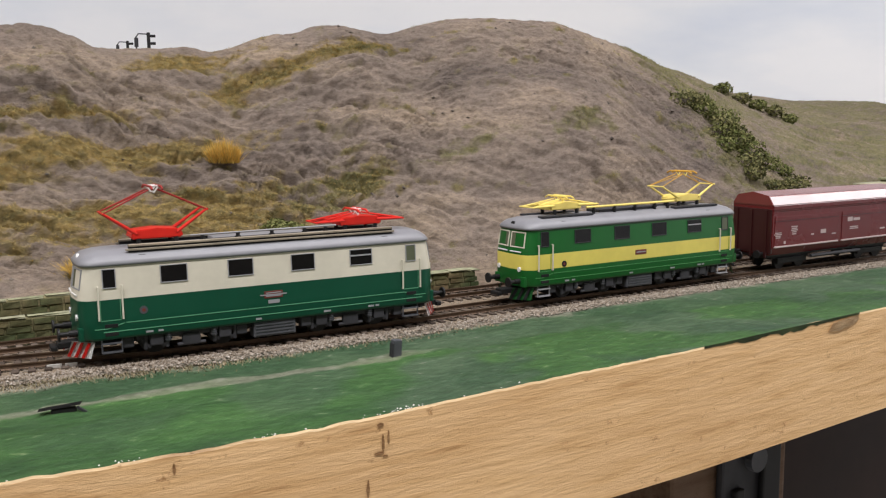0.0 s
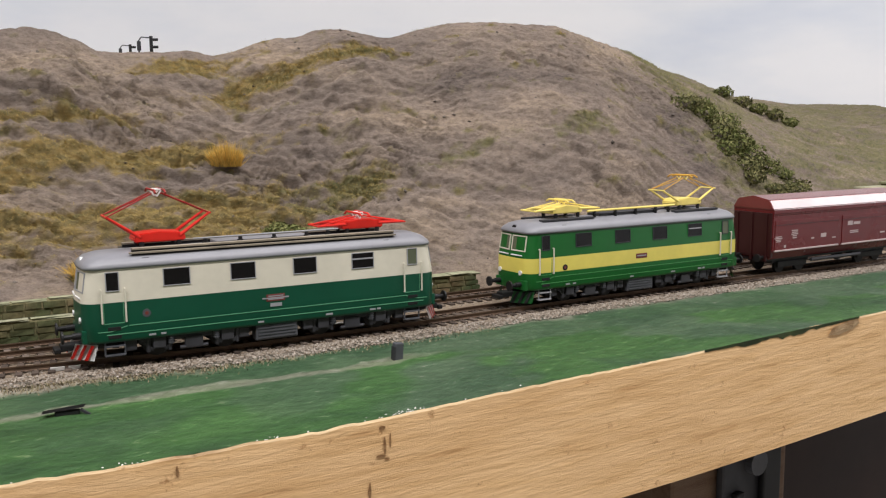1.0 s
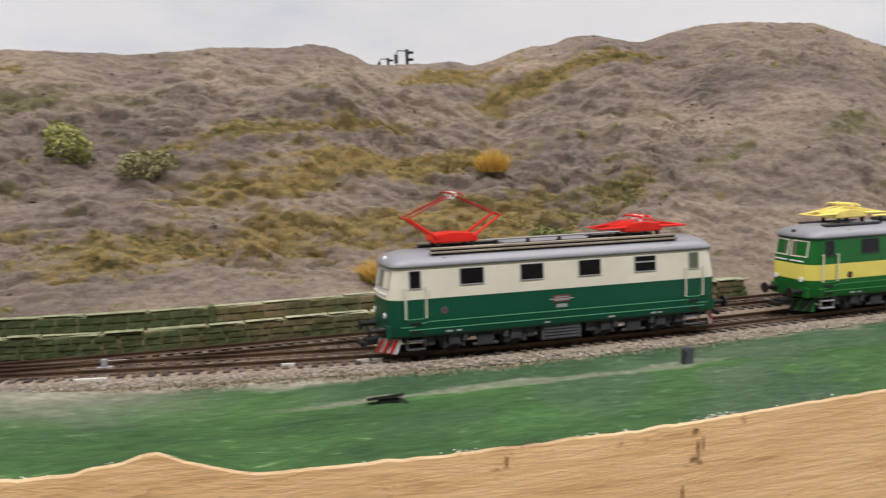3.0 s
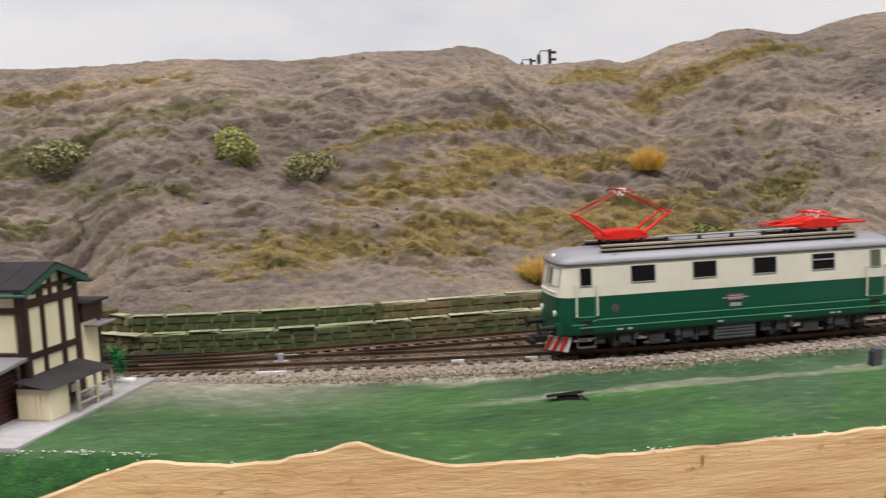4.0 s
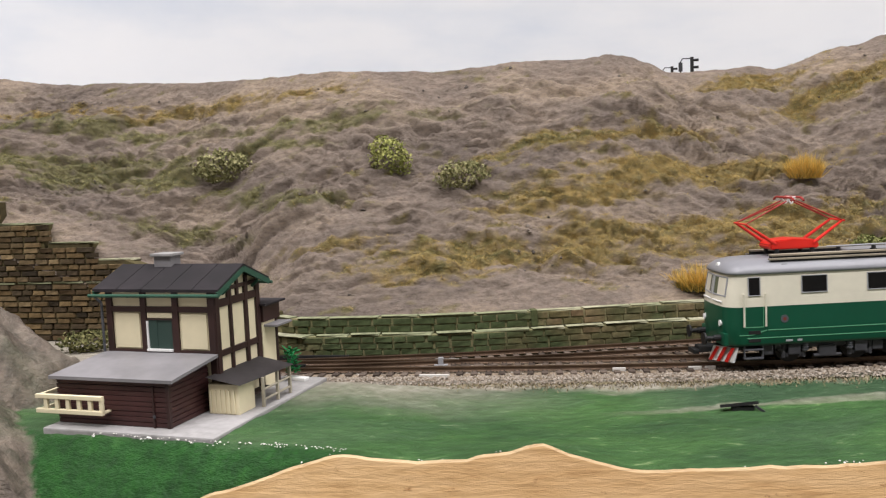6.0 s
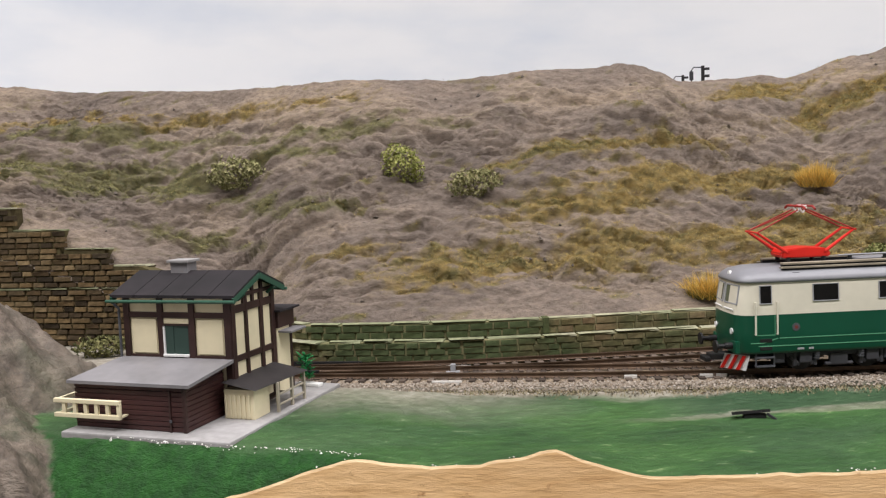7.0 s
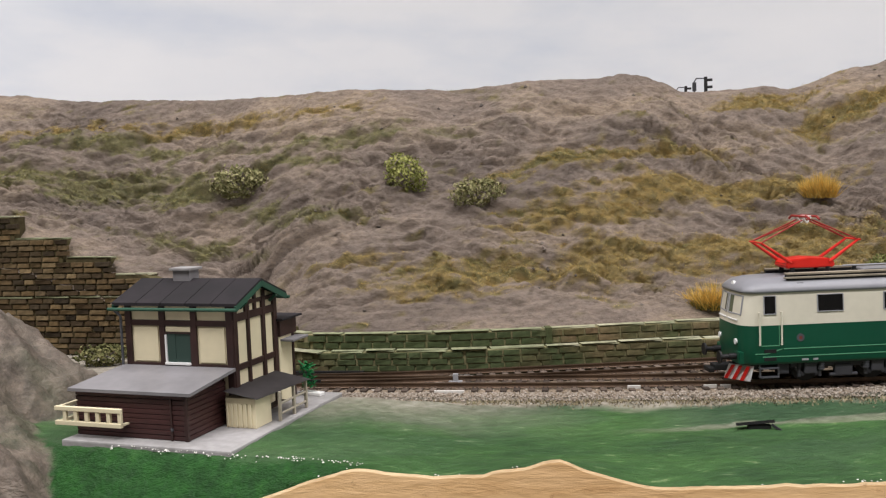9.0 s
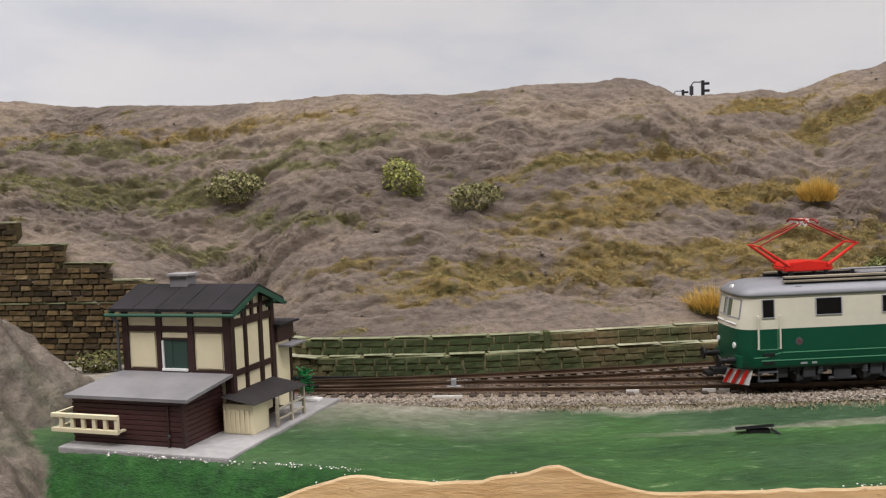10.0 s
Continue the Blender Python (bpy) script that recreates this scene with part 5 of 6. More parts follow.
# ---- greenery of the hillside ----
def blades(name, label, n, seed, pick, mat, h0, h1, wid, up=0.55):
    """Short blades rooted in the hillside, where pick(ochre, olive, chance) allows."""
    rnd = random.Random(seed)
    verts, faces = [], []
    tries = 0
    vs = hill.data.vertices
    while len(faces) < n and tries < n * 9:
        tries += 1
        k = rnd.choice(SLOPE)
        if not pick(*cover[k], rnd):
            continue
        x, y, z = vs[k].co.lerp(vs[k + HILL_ROW + 1].co, rnd.random())
        z -= 0.0002
        for _ in range(3):
            a, lean = radians(30) + rnd.choice((0, math.pi)) + rnd.gauss(0, 0.7), rnd.uniform(0.3, 1.2)
            hgt = rnd.uniform(h0, h1)
            bx, by = x + rnd.uniform(-0.0010, 0.0010), y + rnd.uniform(-0.0006, 0.0006)
            dx, dy = math.cos(a), math.sin(a)
            b = len(verts)
            verts += [(bx - dy * wid, by + dx * wid, z), (bx + dy * wid, by - dx * wid, z), (bx + dx * hgt * lean, by + dy * hgt * lean - hgt * 0.2, z + hgt * up)]
            faces.append((b, b + 1, b + 2))
    return tagged(raw(name, verts, faces, mat), label, "grass", kind="stuff")


# the fine part of the hillside's mesh, for rooting grass
HILL_ROW = len(hill_row(0.0))
SLOPE = [k for k in range(len(cover) - HILL_ROW - 1) if k % HILL_ROW < 200 and -0.24 < hill_us[k // HILL_ROW] < 0.62]


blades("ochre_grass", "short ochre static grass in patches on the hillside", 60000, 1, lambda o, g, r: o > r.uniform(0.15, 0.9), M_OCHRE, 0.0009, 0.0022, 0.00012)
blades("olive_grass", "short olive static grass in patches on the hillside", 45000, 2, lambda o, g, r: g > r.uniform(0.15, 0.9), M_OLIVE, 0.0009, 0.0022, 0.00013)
blades("grey_straw", "thin grey-brown straw fibres over the hillside", 9000, 3, lambda o, g, r: o + g < 0.8, M_STRAW, 0.0006, 0.0016, 0.00015, 0.25)

spots = []
rnd = random.Random(21)
for _ in range(420):
    u = rnd.uniform(-0.2, 0.5)
    vb, vr = float(FOOT.v(u)) + 0.006, float(np.interp(u, *RIDGE_V))
    v = rnd.uniform(vb, vr)
    if fbm(u * 25, v * 40, 31.0, 3) < 0.15:
        continue
    v, z = hill_spot(u, v)
    spots.append((*to_xy(u, v), z))
scatter_stones("hill_stones", "dark stones and clods on the hillside", spots, 0.0011, M_PEBBLE)


def bush(label, u, v, rx, ry, rz, mat, n=700, leaf=0.0011, lean=0.0, seed=1, lift=0.35, category="bush", z=None):
    """A shrub: short stem and a crown of many small leaf clumps with gaps."""
    rnd = random.Random(seed)
    v, zs = hill_spot(u, v) if z is None else (v, z)
    x, y = to_xy(u, v)
    z = zs
    b = empty("bush", pose(x, y, z, 0, 0, 30), label, category, "bushes on the hillside")
    bm = B()
    rod(bm, (0, 0.001, -0.002), (lean * 0.5, 0, rz * 0.8), 0.0010, 7, 0.0005)
    for k in range(4):
        a = k * 1.6 + seed
        rod(bm, (lean * 0.3, 0, rz * 0.4), (lean * 0.6 + rx * 0.5 * math.cos(a), ry * 0.5 * math.sin(a), rz * 1.1), 0.0005, 5, 0.0002)
    part("stem", bm, M_PEBBLE, b)
    verts, faces = [], []
    for _ in range(n):
        d = Vector((rnd.gauss(0, 1), rnd.gauss(0, 1), rnd.gauss(0, 1))).normalized()
        lump = 1 + 0.30 * noise.noise(d * 2.2 + Vector((seed * 3.1, 0, 0)))
        r = lump * rnd.uniform(0.72, 1.04)
        t = (d.z + 1) / 2
        c = Vector((d.x * rx * r + lean * t, d.y * ry * r, rz * (lift + 0.0) + d.z * rz * r + rz * 0.45))
        c.z = max(c.z, -0.001)
        nn = (d + Vector((rnd.gauss(0, 0.6), rnd.gauss(0, 0.6), rnd.gauss(0, 0.6)))).normalized()
        s = nn.orthogonal().normalized()
        s.rotate(Matrix.Rotation(rnd.uniform(0, 6.28), 3, nn))
        q = nn.cross(s)
        L = leaf * rnd.uniform(0.6, 1.3)
        k = len(verts)
        verts += [c - s * L, c + q * L * 0.55 + nn * L * 0.2, c + s * L, c - q * L * 0.55 + nn * L * 0.2]
        faces.append((k, k + 1, k + 2, k + 3))
    raw("crown", verts, faces, mat, b)
    return b


def tuft(label, u, v, r, h, mat, n=420, seed=1, green=None):
    """A fountain of thin upright blades."""
    rnd = random.Random(seed)
    v, z = hill_spot(u, v)
    x, y = to_xy(u, v)
    b = empty("grass_tuft", pose(x, y, z - 0.0008), label, "grass tuft", "golden tufts on the hillside")
    for name, m, hh, rr, cnt in (("tall_grass", mat, h, r, n), ("low_grass", green, h * 0.55, r * 0.9, n // 2 if green else 0)):
        if not cnt:
            continue
        verts, faces = [], []
        for _ in range(cnt):
            a, q = rnd.uniform(0, 6.28), math.sqrt(rnd.random())
            p = Vector((math.cos(a) * q * rr * 0.75, math.sin(a) * q * rr * 0.45, rnd.uniform(0, hh * 0.25)))
            tip = p + Vector((math.cos(a) * q * rr * 0.22 + rnd.gauss(0, r * 0.16), math.sin(a) * q * rr * 0.2 - 0.001 + rnd.gauss(0, r * 0.1), hh * rnd.uniform(0.35, 0.85) * (1.1 - 0.55 * q)))
            s = Vector((rnd.gauss(0, 1), rnd.gauss(0, 1), 0)).normalized() * 0.00020
            k = len(verts)
            verts += [p - s, p + s, tip]
            faces.append((k, k + 1, k + 2))
        raw(name, verts, faces, m, b)
    return b


bush("round light-green shrub leaning on the hillside", 0.0080, 0.4830, 0.0090, 0.0065, 0.0090, M_BUSHG, 1100, 0.0009, -0.004, 2)
bush("low dark olive shrub on the hillside", 0.0370, 0.4725, 0.0115, 0.0065, 0.0065, M_BUSHD, 1000, 0.0009, 0.001, 3)
bush("low dark olive shrub above the stepped wall", -0.0730, 0.5070, 0.0130, 0.0075, 0.0080, M_BUSHD, 1200, 0.0010, 0.001, 4)
bush("green creeper hanging down the slope to the wall", 0.205, 0.4490, 0.0120, 0.0080, 0.0036, M_BUSHM, 900, 0.0010, 0.002, 5)
bush("green creeper hanging down the slope to the wall", 0.219, 0.4405, 0.0105, 0.0070, 0.0048, M_BUSHM, 900, 0.0010, 0.002, 6)
bush("narrow green creeper over the wall", 0.2285, 0.4335, 0.0050, 0.0040, 0.0085, M_BUSHM, 600, 0.0009, 0.002, 7)
bush("small light-green shrub low on the slope", 0.2056, 0.4535, 0.0050, 0.0040, 0.0024, M_BUSHM, 380, 0.0008, 0.0, 8)
bush("green shrub behind the rock heap", -0.1255, 0.4640, 0.0115, 0.006, 0.0045, M_SCRUB, 800, 0.0010, 0.0, 9, z=0.001)
tuft("round golden grass tuft on the hillside", 0.1900, 0.4780, 0.0092, 0.0135, M_TUFT, 1500, 2)
tuft("golden and green grass tuft above the wall", 0.1270, 0.4320, 0.0125, 0.0130, M_TUFT, 1300, 3, M_BUSHM)
tuft("tall golden and green grass tuft above the wall", 0.1788, 0.4345, 0.0115, 0.0180, M_TUFT, 1500, 4, M_BUSHM)
tuft("small golden grass tuft beside the creeper", 0.2330, 0.4460, 0.0090, 0.0100, M_TUFT, 800, 5)
rnd = random.Random(14)
for k in range(26):
    f = rnd.random()
    u = 0.515 + 0.075 * f + rnd.uniform(-0.022, 0.03)
    v = float(FOOT.v(u)) + 0.012 + 0.055 * (1 - f) + rnd.uniform(-0.012, 0.02)
    s = rnd.uniform(0.0065, 0.0125)
    bush("dark green scrub on the far slope" if k % 2 else "grey-green scrub on the far slope", u, v, s * 1.2, s, s * 0.62, (M_BUSHM, M_SCRUB)[k % 2], 330, 0.0013, 0.0, 30 + k)
for k in range(5):
    u = 0.655 + 0.016 * k
    bush("dark scrub near the far crest", u, 0.640 - 0.004 * k + rnd.uniform(-0.004, 0.004), 0.009, 0.007, 0.0045, (M_BUSHM, M_SCRUB)[k % 2], 260, 0.0016, 0.0, 70 + k)

# far stone bench in the dip behind the wagon
x, y = to_xy(0.700, 0.525)
bench = empty("stone_abutment", pose(x, y, hill_z(0.700, 0.525) - 0.003, 0, 0, 34), "low green-grey stone abutment in the far dip", "abutment")
for k, (xa, xb, z1) in enumerate(((-0.035, -0.012, 0.008), (-0.014, 0.020, 0.012), (0.018, 0.065, 0.015))):
    bm = B(); box(bm, xa, xb, -0.008, 0.008, 0, z1, 0.001); part("block", bm, M_BRICK, bench)
    bm = B(); box(bm, xa - 0.0008, xb + 0.0008, -0.009, 0.009, z1, z1 + 0.0018, 0.0005); part("coping", bm, M_COPING, bench)


# ---- signals on the crest ----
def crest_signal(label, x, y, z, k):
    s = empty("railway_signal", pose(x, y, z, 0, 0, 28), label, "signal", "signals on the crest")
    bm = B(); rod(bm, (-0.0040 * k, 0, -0.010), (-0.0040 * k, 0, 0.0095 * k), 0.0005 * k, 8); part("post", bm, P_DGREY, s)
    bm = B(); box(bm, -0.0050 * k, -0.0029 * k, -0.0008, 0.0008, 0.0038 * k, 0.0090 * k, 0.0002); part("cabinet", bm, P_DGREY, s)
    bm = B(); rod(bm, (-0.0040 * k, 0, 0.0094 * k), (-0.0026 * k, 0, 0.0114 * k), 0.00035 * k, 6); rod(bm, (-0.0026 * k, 0, 0.0114 * k), (0.0026 * k, 0, 0.0112 * k), 0.00035 * k, 6); part("arm", bm, P_MGREY, s)
    bm = B(); box(bm, 0.0020 * k, 0.0038 * k, -0.0009, 0.0009, 0.0020 * k, 0.0122 * k, 0.0003); hd = part("signal_head", bm, P_BLACK, s)
    for zz in (0.0060, 0.0102):
        bm = B(); rod(bm, (0.0034 * k, -0.0003, zz * k), (0.0066 * k, -0.0012, zz * k), 0.0008 * k, 10); part("hood", bm, P_BLACK, hd)
    return s


crest_signal("dark colour light signal on the hill crest", -0.1530, 0.6306, 0.1190, 1.0)
crest_signal("smaller dark colour light signal on the hill crest", -0.1635, 0.6271, 0.1165, 0.8)

# ---- small things on the green ----
flap = empty("drain_cover", pose(-0.0728, 0.3385, 0.0003, 0, 0, 26), "black bent plastic cover lying in the grass", "cover")
bm = B()
vs = [bm.verts.new(p) for p in ((-0.0075, -0.0012, 0.0012), (0.0050, -0.0016, 0.0022), (0.0058, 0.0016, 0.0024), (-0.0070, 0.0018, 0.0014))]
bm.faces.new(vs)
bmesh.ops.solidify(bm, geom=bm.faces[:], thickness=0.0006)
part("lid", bm, P_BLACK, flap)
bm = B(); box(bm, -0.0036, 0.0040, -0.0010, 0.0012, -0.0018, 0.0013, 0.0006); part("frame", bm, P_BLACK, flap)
bm = B(); bar(bm, (0.004, -0.001, 0.0014), (0.0068, -0.0018, -0.0006), 0.0008, 0.0008); part("clip", bm, P_DGREY, flap)
flap.scale = (0.85, 0.85, 0.8)

stub = empty("marker_post", pose(0.0117, 0.3985, -0.0005, 0, 4, 30), "short grey concrete marker post at the ballast's edge", "post")
bm = B(); box(bm, -0.0016, 0.0016, -0.0012, 0.0012, 0, 0.0062, 0.0004); part("shaft", bm, P_MGREY, stub)
bm = B(); box(bm, -0.0020, -0.0013, -0.0014, 0.0010, 0, 0.0052, 0.0002); part("strap", bm, P_DGREY, stub)

rnd = random.Random(17)
spots = []
for place, spread, count in ((0.187, 0.0035, 16), (0.1885, 0.0012, 8), (0.150, 0.0016, 7), (0.115, 0.0014, 7), (0.16, 0.09, 16), (0.02, 0.03, 8)):
    for _ in range(count):
        u = rnd.gauss(place, spread)
        v = float(EDGE.v(u)) + abs(rnd.gauss(0.0, 0.0009))
        spots.append((*to_xy(u, v), ground_z(u, v) + 0.0001))
for _ in range(120):
    u = rnd.uniform(-0.075, -0.003)
    v = float(BANK.v(u)) + 0.0002 + rnd.gauss(0, 0.0006)
    spots.append((*to_xy(u, v), ground_z(u, v) + 0.0004))
scatter_stones("plaster_chips", "white plaster crumbs along the sawn front edge", spots, 0.00028, M_WHITE)

# brown and olive fibres along the trackside
rnd = random.Random(19)
verts, faces = [], []
for _ in range(9000):
    u = rnd.uniform(0.0, 0.26)
    if rnd.random() > 0.15 + 0.85 * smooth01(0.19, 0.12, u) * smooth01(0.0, 0.05, u):
        continue
    off = -0.0135 - abs(rnd.gauss(0, 0.0038))
    x, y, _a = RAILF.at(u, off)
    z = ground_z(u, float(RAILF.v(u)) + off)
    a, hgt = rnd.uniform(0, 6.28), rnd.uniform(0.0004, 0.0010)
    dx, dy, b = math.cos(a), math.sin(a), len(verts)
    verts += [(x - dy * 0.0002, y + dx * 0.0002, z), (x + dy * 0.0002, y - dx * 0.0002, z), (x + dx * hgt, y + dy * hgt, z + hgt)]
    faces.append((b, b + 1, b + 2))
tagged(raw("trackside_fibre", verts, faces, leaf_material("brown_fibre", [(0.17, 0.13, 0.075), (0.23, 0.185, 0.12), (0.13, 0.12, 0.055), (0.27, 0.23, 0.17)])), "brown and olive scatter along the ballast", "scatter", kind="stuff")

# knot and cracks in the plank
M_KNOT = wood_material("knot_wood", (0.50, 0.31, 0.15), (0.38, 0.22, 0.10), (0.25, 0.14, 0.07), 0)
for u, zc, w, hgt in ((0.1800, -0.0030, 0.0013, 0.0012), (0.1807, -0.0078, 0.0005, 0.0062), (0.1824, -0.0066, 0.0004, 0.0046), (0.1795, -0.0108, 0.0016, 0.0010), (0.1815, -0.0118, 0.0010, 0.0009), (0.126, -0.004, 0.0004, 0.003), (0.176, -0.020, 0.0005, 0.006)):
    x, y, a = EDGE.at(u, -0.00105)
    bm = B()
    pts = [(w * math.cos(k * 0.785) * rnd.uniform(0.6, 1.2), 0, hgt * 0.5 * math.sin(k * 0.785) * rnd.uniform(0.7, 1.2)) for k in range(8)]
    bm.faces.new([bm.verts.new(p) for p in pts])
    bmesh.ops.solidify(bm, geom=bm.faces[:], thickness=0.0004)
    o = link("knot", bm, M_KNOT)
    o.parent = fas
    o.matrix_world = pose(x, y, zc, 0, 0, math.degrees(a))
# a pale splintered chip at the plank's edge
x, y, a = EDGE.at(0.388, -0.0013)
bm = B()
pts = [(-0.011, 0, -0.0045), (-0.004, 0, -0.0052), (0.006, 0, -0.0040), (0.0105, 0, -0.0022), (0.009, 0, -0.0004), (0.001, 0, -0.0008), (-0.008, 0, -0.0016)]
bm.faces.new([bm.verts.new(p) for p in pts])
bmesh.ops.solidify(bm, geom=bm.faces[:], thickness=0.0009)
chip = link("splinter", bm, M_SAWN)
chip.parent = fas
chip.matrix_world = pose(x, y, 0.0002, 0, 0, math.degrees(a))
# green paint run over the plank's edge
bm = B()
prev = None
for k in range(40):
    u = 0.305 + 0.0024 * k
    x, y, a = EDGE.at(u, -0.0010)
    f = k / 39
    dep = 0.0002 + 0.0012 * math.sin(math.pi * min(1, f * 1.05)) ** 1.2 * max(0.1, 0.6 + 1.5 * noise.noise(Vector((k * 0.62, 0.3, 0))))
    cur = [bm.verts.new((x, y, 0.0006)), bm.verts.new((x, y, -dep))]
    if prev:
        bm.faces.new((prev[0], prev[1], cur[1], cur[0]))
    prev = cur
bmesh.ops.solidify(bm, geom=bm.faces[:], thickness=0.0003)
run = link("paint_run", bm, paint("dark_green_paint", (0.09, 0.13, 0.045), 0.6, 0.3))
run.parent = fas

# ---- below the layout ----
x, y, a = EDGE.at(0.376, 0.055)
leg = empty("table_leg", pose(x, y, -0.95, 0, 0, math.degrees(a)), "brown wooden layout leg with a dark metal bracket", "table leg")
bm = B(); box(bm, -0.045, 0.032, -0.02, 0.02, 0, 0.9065, 0.002); part("post", bm, M_LEG, leg)
bm = B(); box(bm, -0.018, 0.022, -0.024, -0.0205, 0.80, 0.9065, 0.0015); br = part("bracket", bm, P_DGREY, leg, "dark metal bracket")
bm = B(); rod(bm, (0.002, -0.024, 0.885), (0.002, -0.0275, 0.885), 0.0055, 18); part("bolt", bm, P_MGREY, br)
bm = B(); box(bm, 0.006, 0.018, -0.027, -0.024, 0.862, 0.898, 0.001); part("hook", bm, P_BLACK, br)
bm = B(); box(bm, -0.012, -0.006, -0.027, -0.024, 0.862, 0.874, 0.001); part("hook", bm, P_BLACK, br)
us2 = np.arange(-0.42, 0.9, 0.02)
verts, faces = [], []
for u in us2:
    for dv, z in ((0.012, -0.030), (0.012, -0.0425), (0.30, -0.0425), (0.30, -0.030)):
        verts.append((*to_xy(float(u), float(EDGE.v(u)) + dv), z))
for i in range(len(us2) - 1):
    for j in range(4):
        p, q = i * 4 + j, i * 4 + (j + 1) % 4
        faces.append((p, p + 4, q + 4, q))
tagged(raw("baseboard", verts, faces, M_LEG), "brown plywood baseboard under the scenery", "board", kind="structure")
# added back panel; its dark colour paints the shade below the layout
verts, faces = [], []
for u in us2:
    for dv in (0.22, 0.235):
        for z in (-0.95, -0.0425):
            verts.append((*to_xy(float(u), float(EDGE.v(u)) + dv), z))
for i in range(len(us2) - 1):
    for p, q in ((0, 1), (1, 3), (3, 2), (2, 0)):
        faces.append((i * 4 + p, i * 4 + p + 4, i * 4 + q + 4, i * 4 + q))
tagged(raw("wall_panel", verts, faces, M_UNDER), "brown panel behind the layout's legs, darkened for the shade there", "panel", kind="structure")
# ---- retaining walls, stone by stone ----
def stone_mesh(name, length, height, depth, mat, seed):
    rnd = random.Random(seed)
    bm = B()
    vs = box(bm, -length / 2, length / 2, -depth, 0.0006, 0, height, 0)
    for v in bm.verts:
        if v.co.y < 0:
            v.co.x *= rnd.uniform(0.90, 0.97)
            v.co.z = height / 2 + (v.co.z - height / 2) * rnd.uniform(0.80, 0.94)
            v.co.y *= rnd.uniform(0.6, 1.3)
    me = bpy.data.meshes.new(name)
    bm.normal_update()
    bm.to_mesh(me)
    bm.free()
    me.materials.append(mat)
    return me


def wall_core(line, u0, u1, off, thick, z0, top, mat, parent, name="core"):
    us = np.arange(u0, u1 + 0.001, 0.004)
    verts, faces = [], []
    for u in us:
        zt = top(u) if callable(top) else top
        for d, z in ((0, z0), (0, zt), (thick, zt), (thick, z0)):
            x, y, a = line.at(float(u), off + d)
            verts.append((x, y, z))
    n = len(us)
    for i in range(n - 1):
        for j in range(4):
            p, q = i * 4 + j, i * 4 + (j + 1) % 4
            faces.append((p, p + 4, q + 4, q))
    faces += [(0, 1, 2, 3), tuple(range((n - 1) * 4, n * 4))[::-1]]
    return raw(name, verts, faces, mat, parent)


def lay(parent, line, u0, u1, off, z0, courses, ch, bl, meshes, seed, coping=None, tops=None, gap=0.0005):
    rnd = random.Random(seed)
    for c in range(courses):
        u = u0 + (0.5 * bl if c % 2 else 0) * rnd.uniform(0.6, 1)
        while u < u1 - bl * 0.3:
            L = bl * rnd.uniform(0.65, 1.25)
            um = u + L / 2
            zc = z0 + c * ch
            if um < u1 and (tops is None or zc + ch * 0.8 <= tops(um)):
                x, y, a = line.at(um, off)
                s = new("stone", rnd.choice(meshes))
                s.parent = parent
                s.matrix_world = pose(x, y, zc + 0.0001, 0, 0, math.degrees(a)) @ Matrix.Diagonal(((L - gap) / 0.009, rnd.uniform(0.8, 1.4), (ch - gap) / 0.0026, 1))
            u += L


brick_a = [stone_mesh("stone", 0.009, 0.0026, 0.00065, M_BRICK, k) for k in range(5)]
brick_b = [stone_mesh("stone", 0.009, 0.0026, 0.00085, M_BRICK2, 20 + k) for k in range(5)]
cap_m = [stone_mesh("coping", 0.009, 0.0026, 0.0012, M_COPING, 40 + k) for k in range(4)]


def copings(parent, line, u0, u1, off, z, h, seed, depth=2.2, L=0.016):
    rnd = random.Random(seed)
    u = u0
    while u < u1:
        l = min(L * rnd.uniform(0.7, 1.4), u1 - u + 0.001)
        x, y, a = line.at(u + l / 2, off)
        s = new("coping", rnd.choice(cap_m))
        s.parent = parent
        s.matrix_world = pose(x, y, z + rnd.uniform(-0.0002, 0.0002), 0, 0, math.degrees(a) + rnd.uniform(-0.6, 0.6)) @ Matrix.Diagonal(((l - 0.0002) / 0.009, depth, h / 0.0026, 1))
        u += l


low = empty("retaining_wall", Matrix.Identity(4), "mossy two-tier stone retaining wall behind the tracks", "retaining wall", "", "structure")
wall_core(FOOT, -0.045, 0.292, -0.0042, 0.006, -0.002, 0.0098, M_MORTAR, low)
lay(low, FOOT, -0.045, 0.292, -0.0042, 0.0002, 4, 0.0024, 0.0070, brick_a, 1, gap=0.00042)
copings(low, FOOT, -0.045, 0.292, -0.0003, 0.0098, 0.0007, 2, 3.6)
upper = empty("upper_retaining_wall", Matrix.Identity(4), "upper tier of mossy stone retaining wall with pale coping", "retaining wall", "", "structure")
wall_core(FOOT, -0.045, 0.208, -0.0006, 0.006, 0.008, 0.0160, M_MORTAR, upper)
lay(upper, FOOT, -0.045, 0.208, -0.0006, 0.0106, 2, 0.0027, 0.0074, brick_a, 3, gap=0.00042)
copings(upper, FOOT, -0.045, 0.206, 0.0016, 0.0160, 0.0006, 4, 2.0)
wall_core(FOOT, 0.1335, 0.178, 0.0012, 0.006, 0.014, 0.0214, M_MORTAR, upper)
lay(upper, FOOT, 0.1335, 0.178, 0.0012, 0.0168, 2, 0.0023, 0.0095, brick_a, 5)
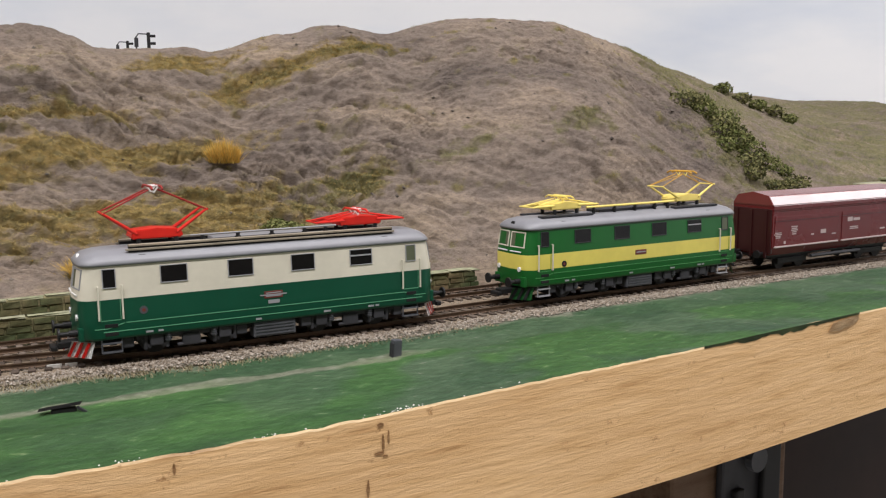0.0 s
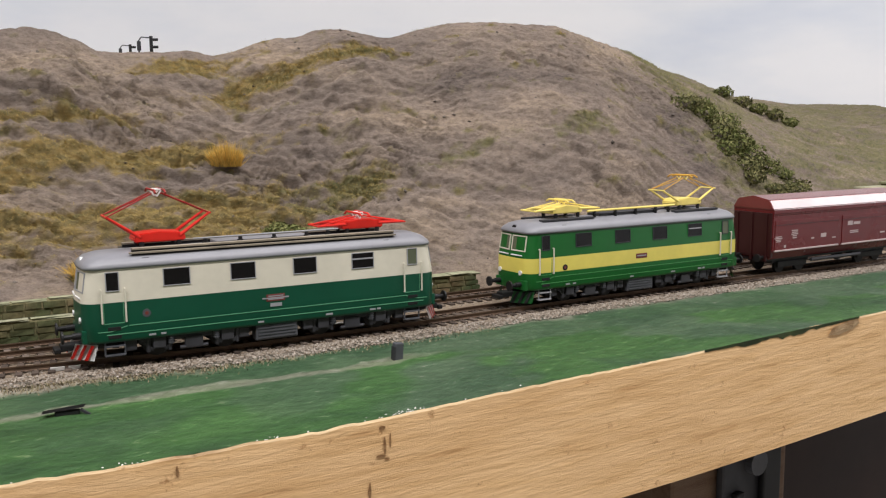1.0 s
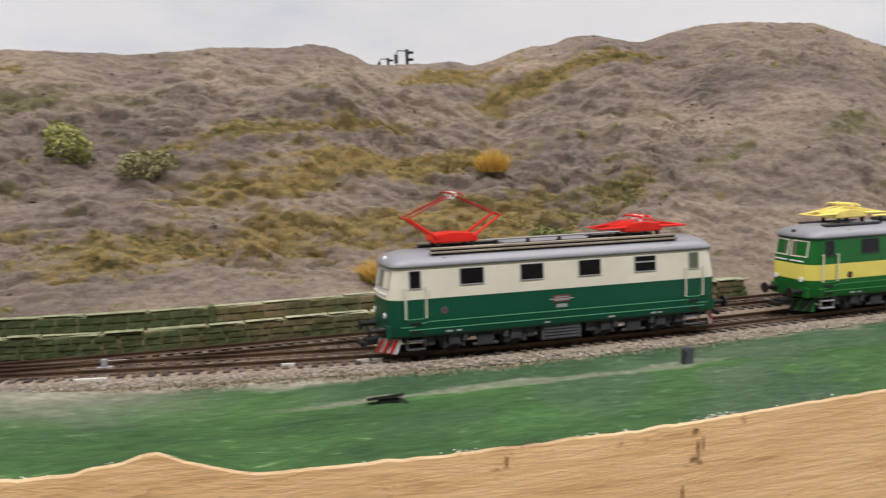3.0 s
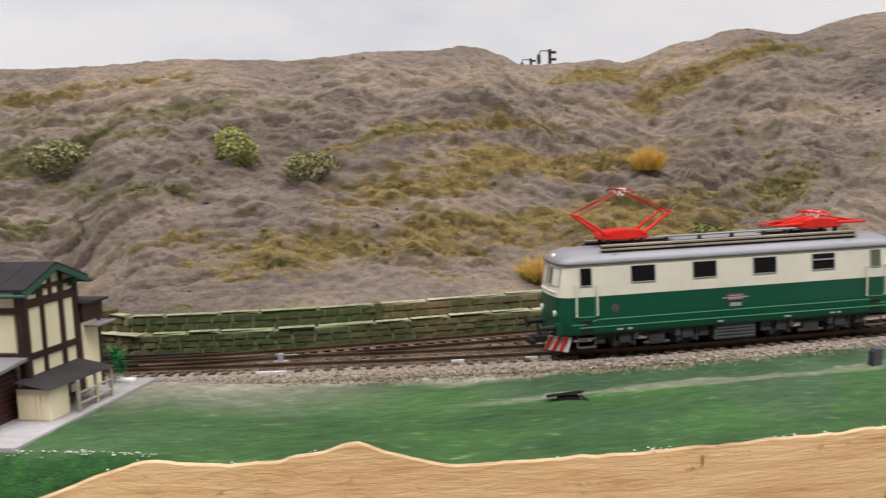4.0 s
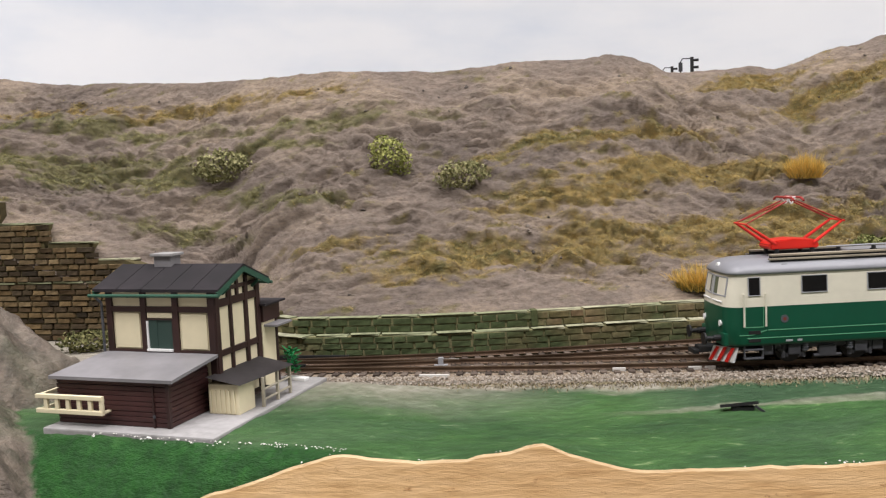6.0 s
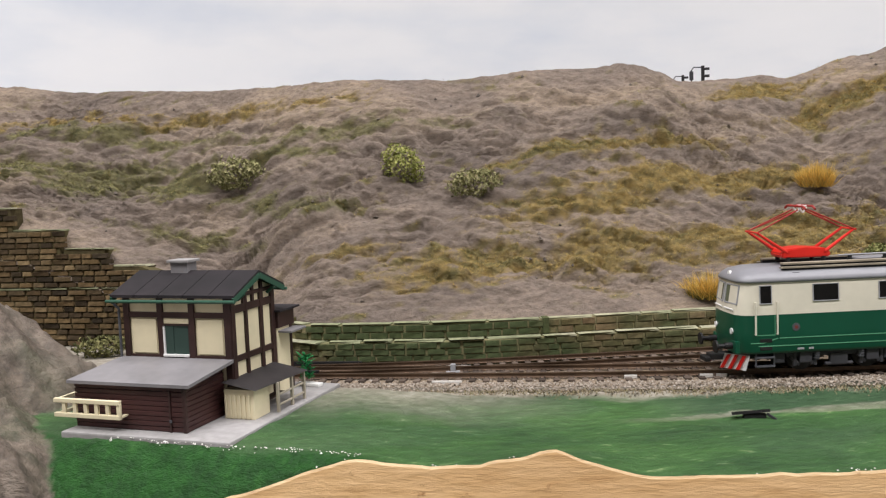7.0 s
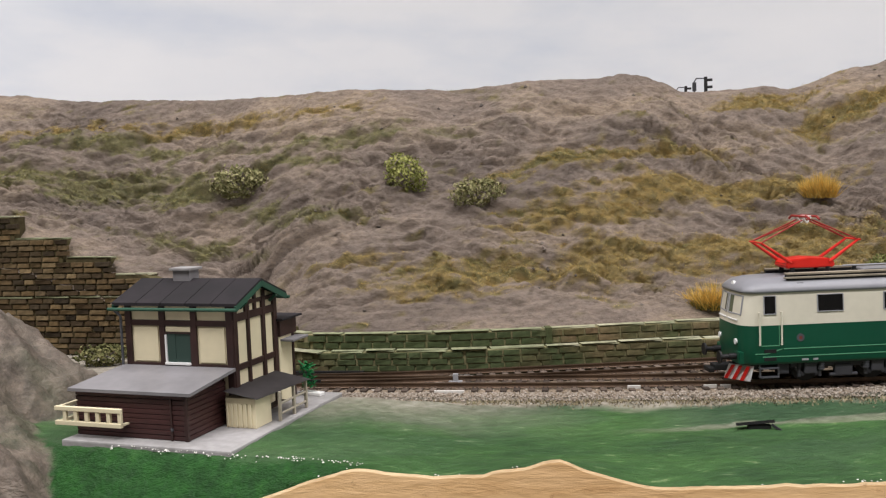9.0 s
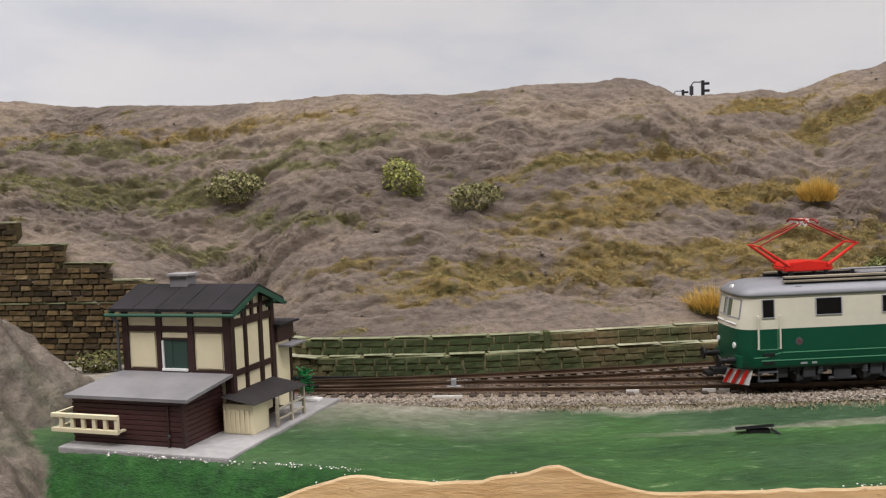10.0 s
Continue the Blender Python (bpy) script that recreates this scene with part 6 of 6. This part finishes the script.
copings(upper, FOOT, 0.1330, 0.178, 0.0034, 0.0214, 0.0006, 6, 2.0)
bm = B()
x, y, a = FOOT.at(0.0595, -0.0010)
box(bm, -0.0012, 0.0012, -0.0008, 0.004, 0.0106, 0.0168, 0.0003)
pier = part("pier", bm, M_BRICK, upper)
pier.matrix_world = pose(x, y, 0, 0, 0, math.degrees(a))

LEFT = Line([(-0.60, 0.285), (-0.50, 0.3152), (-0.407, 0.343), (-0.338, 0.3636), (-0.285, 0.3795)], width=2)


def steps(u):
    x = to_xy(u, float(LEFT.v(u)))[0]
    for lim, z in ((-0.402, 0.0640), (-0.3765, 0.0535), (-0.3555, 0.0445)):
        if x < lim:
            return z
    return 0.0365


u_a, u_b = to_uv(-0.50, 0.3152)[0], to_uv(-0.3365, 0.364)[0]
st = empty("stepped_wall", Matrix.Identity(4), "brown stepped stone retaining wall beside the cutting", "retaining wall", "", "structure")
cuts = [u_a, to_uv(-0.402, 0.3445)[0], to_uv(-0.3765, 0.352)[0], to_uv(-0.3555, 0.3583)[0], u_b]
for (p, q), zt in zip(zip(cuts[:-1], cuts[1:]), (0.0640, 0.0535, 0.0445, 0.0365)):
    wall_core(LEFT, p, q, 0.0, 0.008, -0.002, zt, M_MORTAR2, st)
    copings(st, LEFT, p, q + 0.0008, 0.0020, zt, 0.0007, int(zt * 1e5), 1.8, 0.013)
lay(st, LEFT, cuts[0] + 0.04, u_b, 0.0, 0.0005, 10, 0.0026, 0.0078, brick_b, 8)
lay(st, LEFT, cuts[0] + 0.04, u_b, 0.0, 0.0275, 14, 0.0026, 0.0078, brick_b, 9, tops=steps)
copings(st, LEFT, u_a, u_b, 0.0004, 0.0264, 0.0008, 10, 1.1, 0.02)
# return of the wall towards the signal box
ret = empty("return_wall", Matrix.Identity(4), "mossy stone wall closing the hillside behind the signal box", "retaining wall", "", "structure")
wall_core(FOOT, u_b - 0.002, -0.040, -0.003, 0.006, -0.002, lambda u: float(np.interp(u, *WALL_TOP)) + 0.0005, M_MORTAR2, ret)
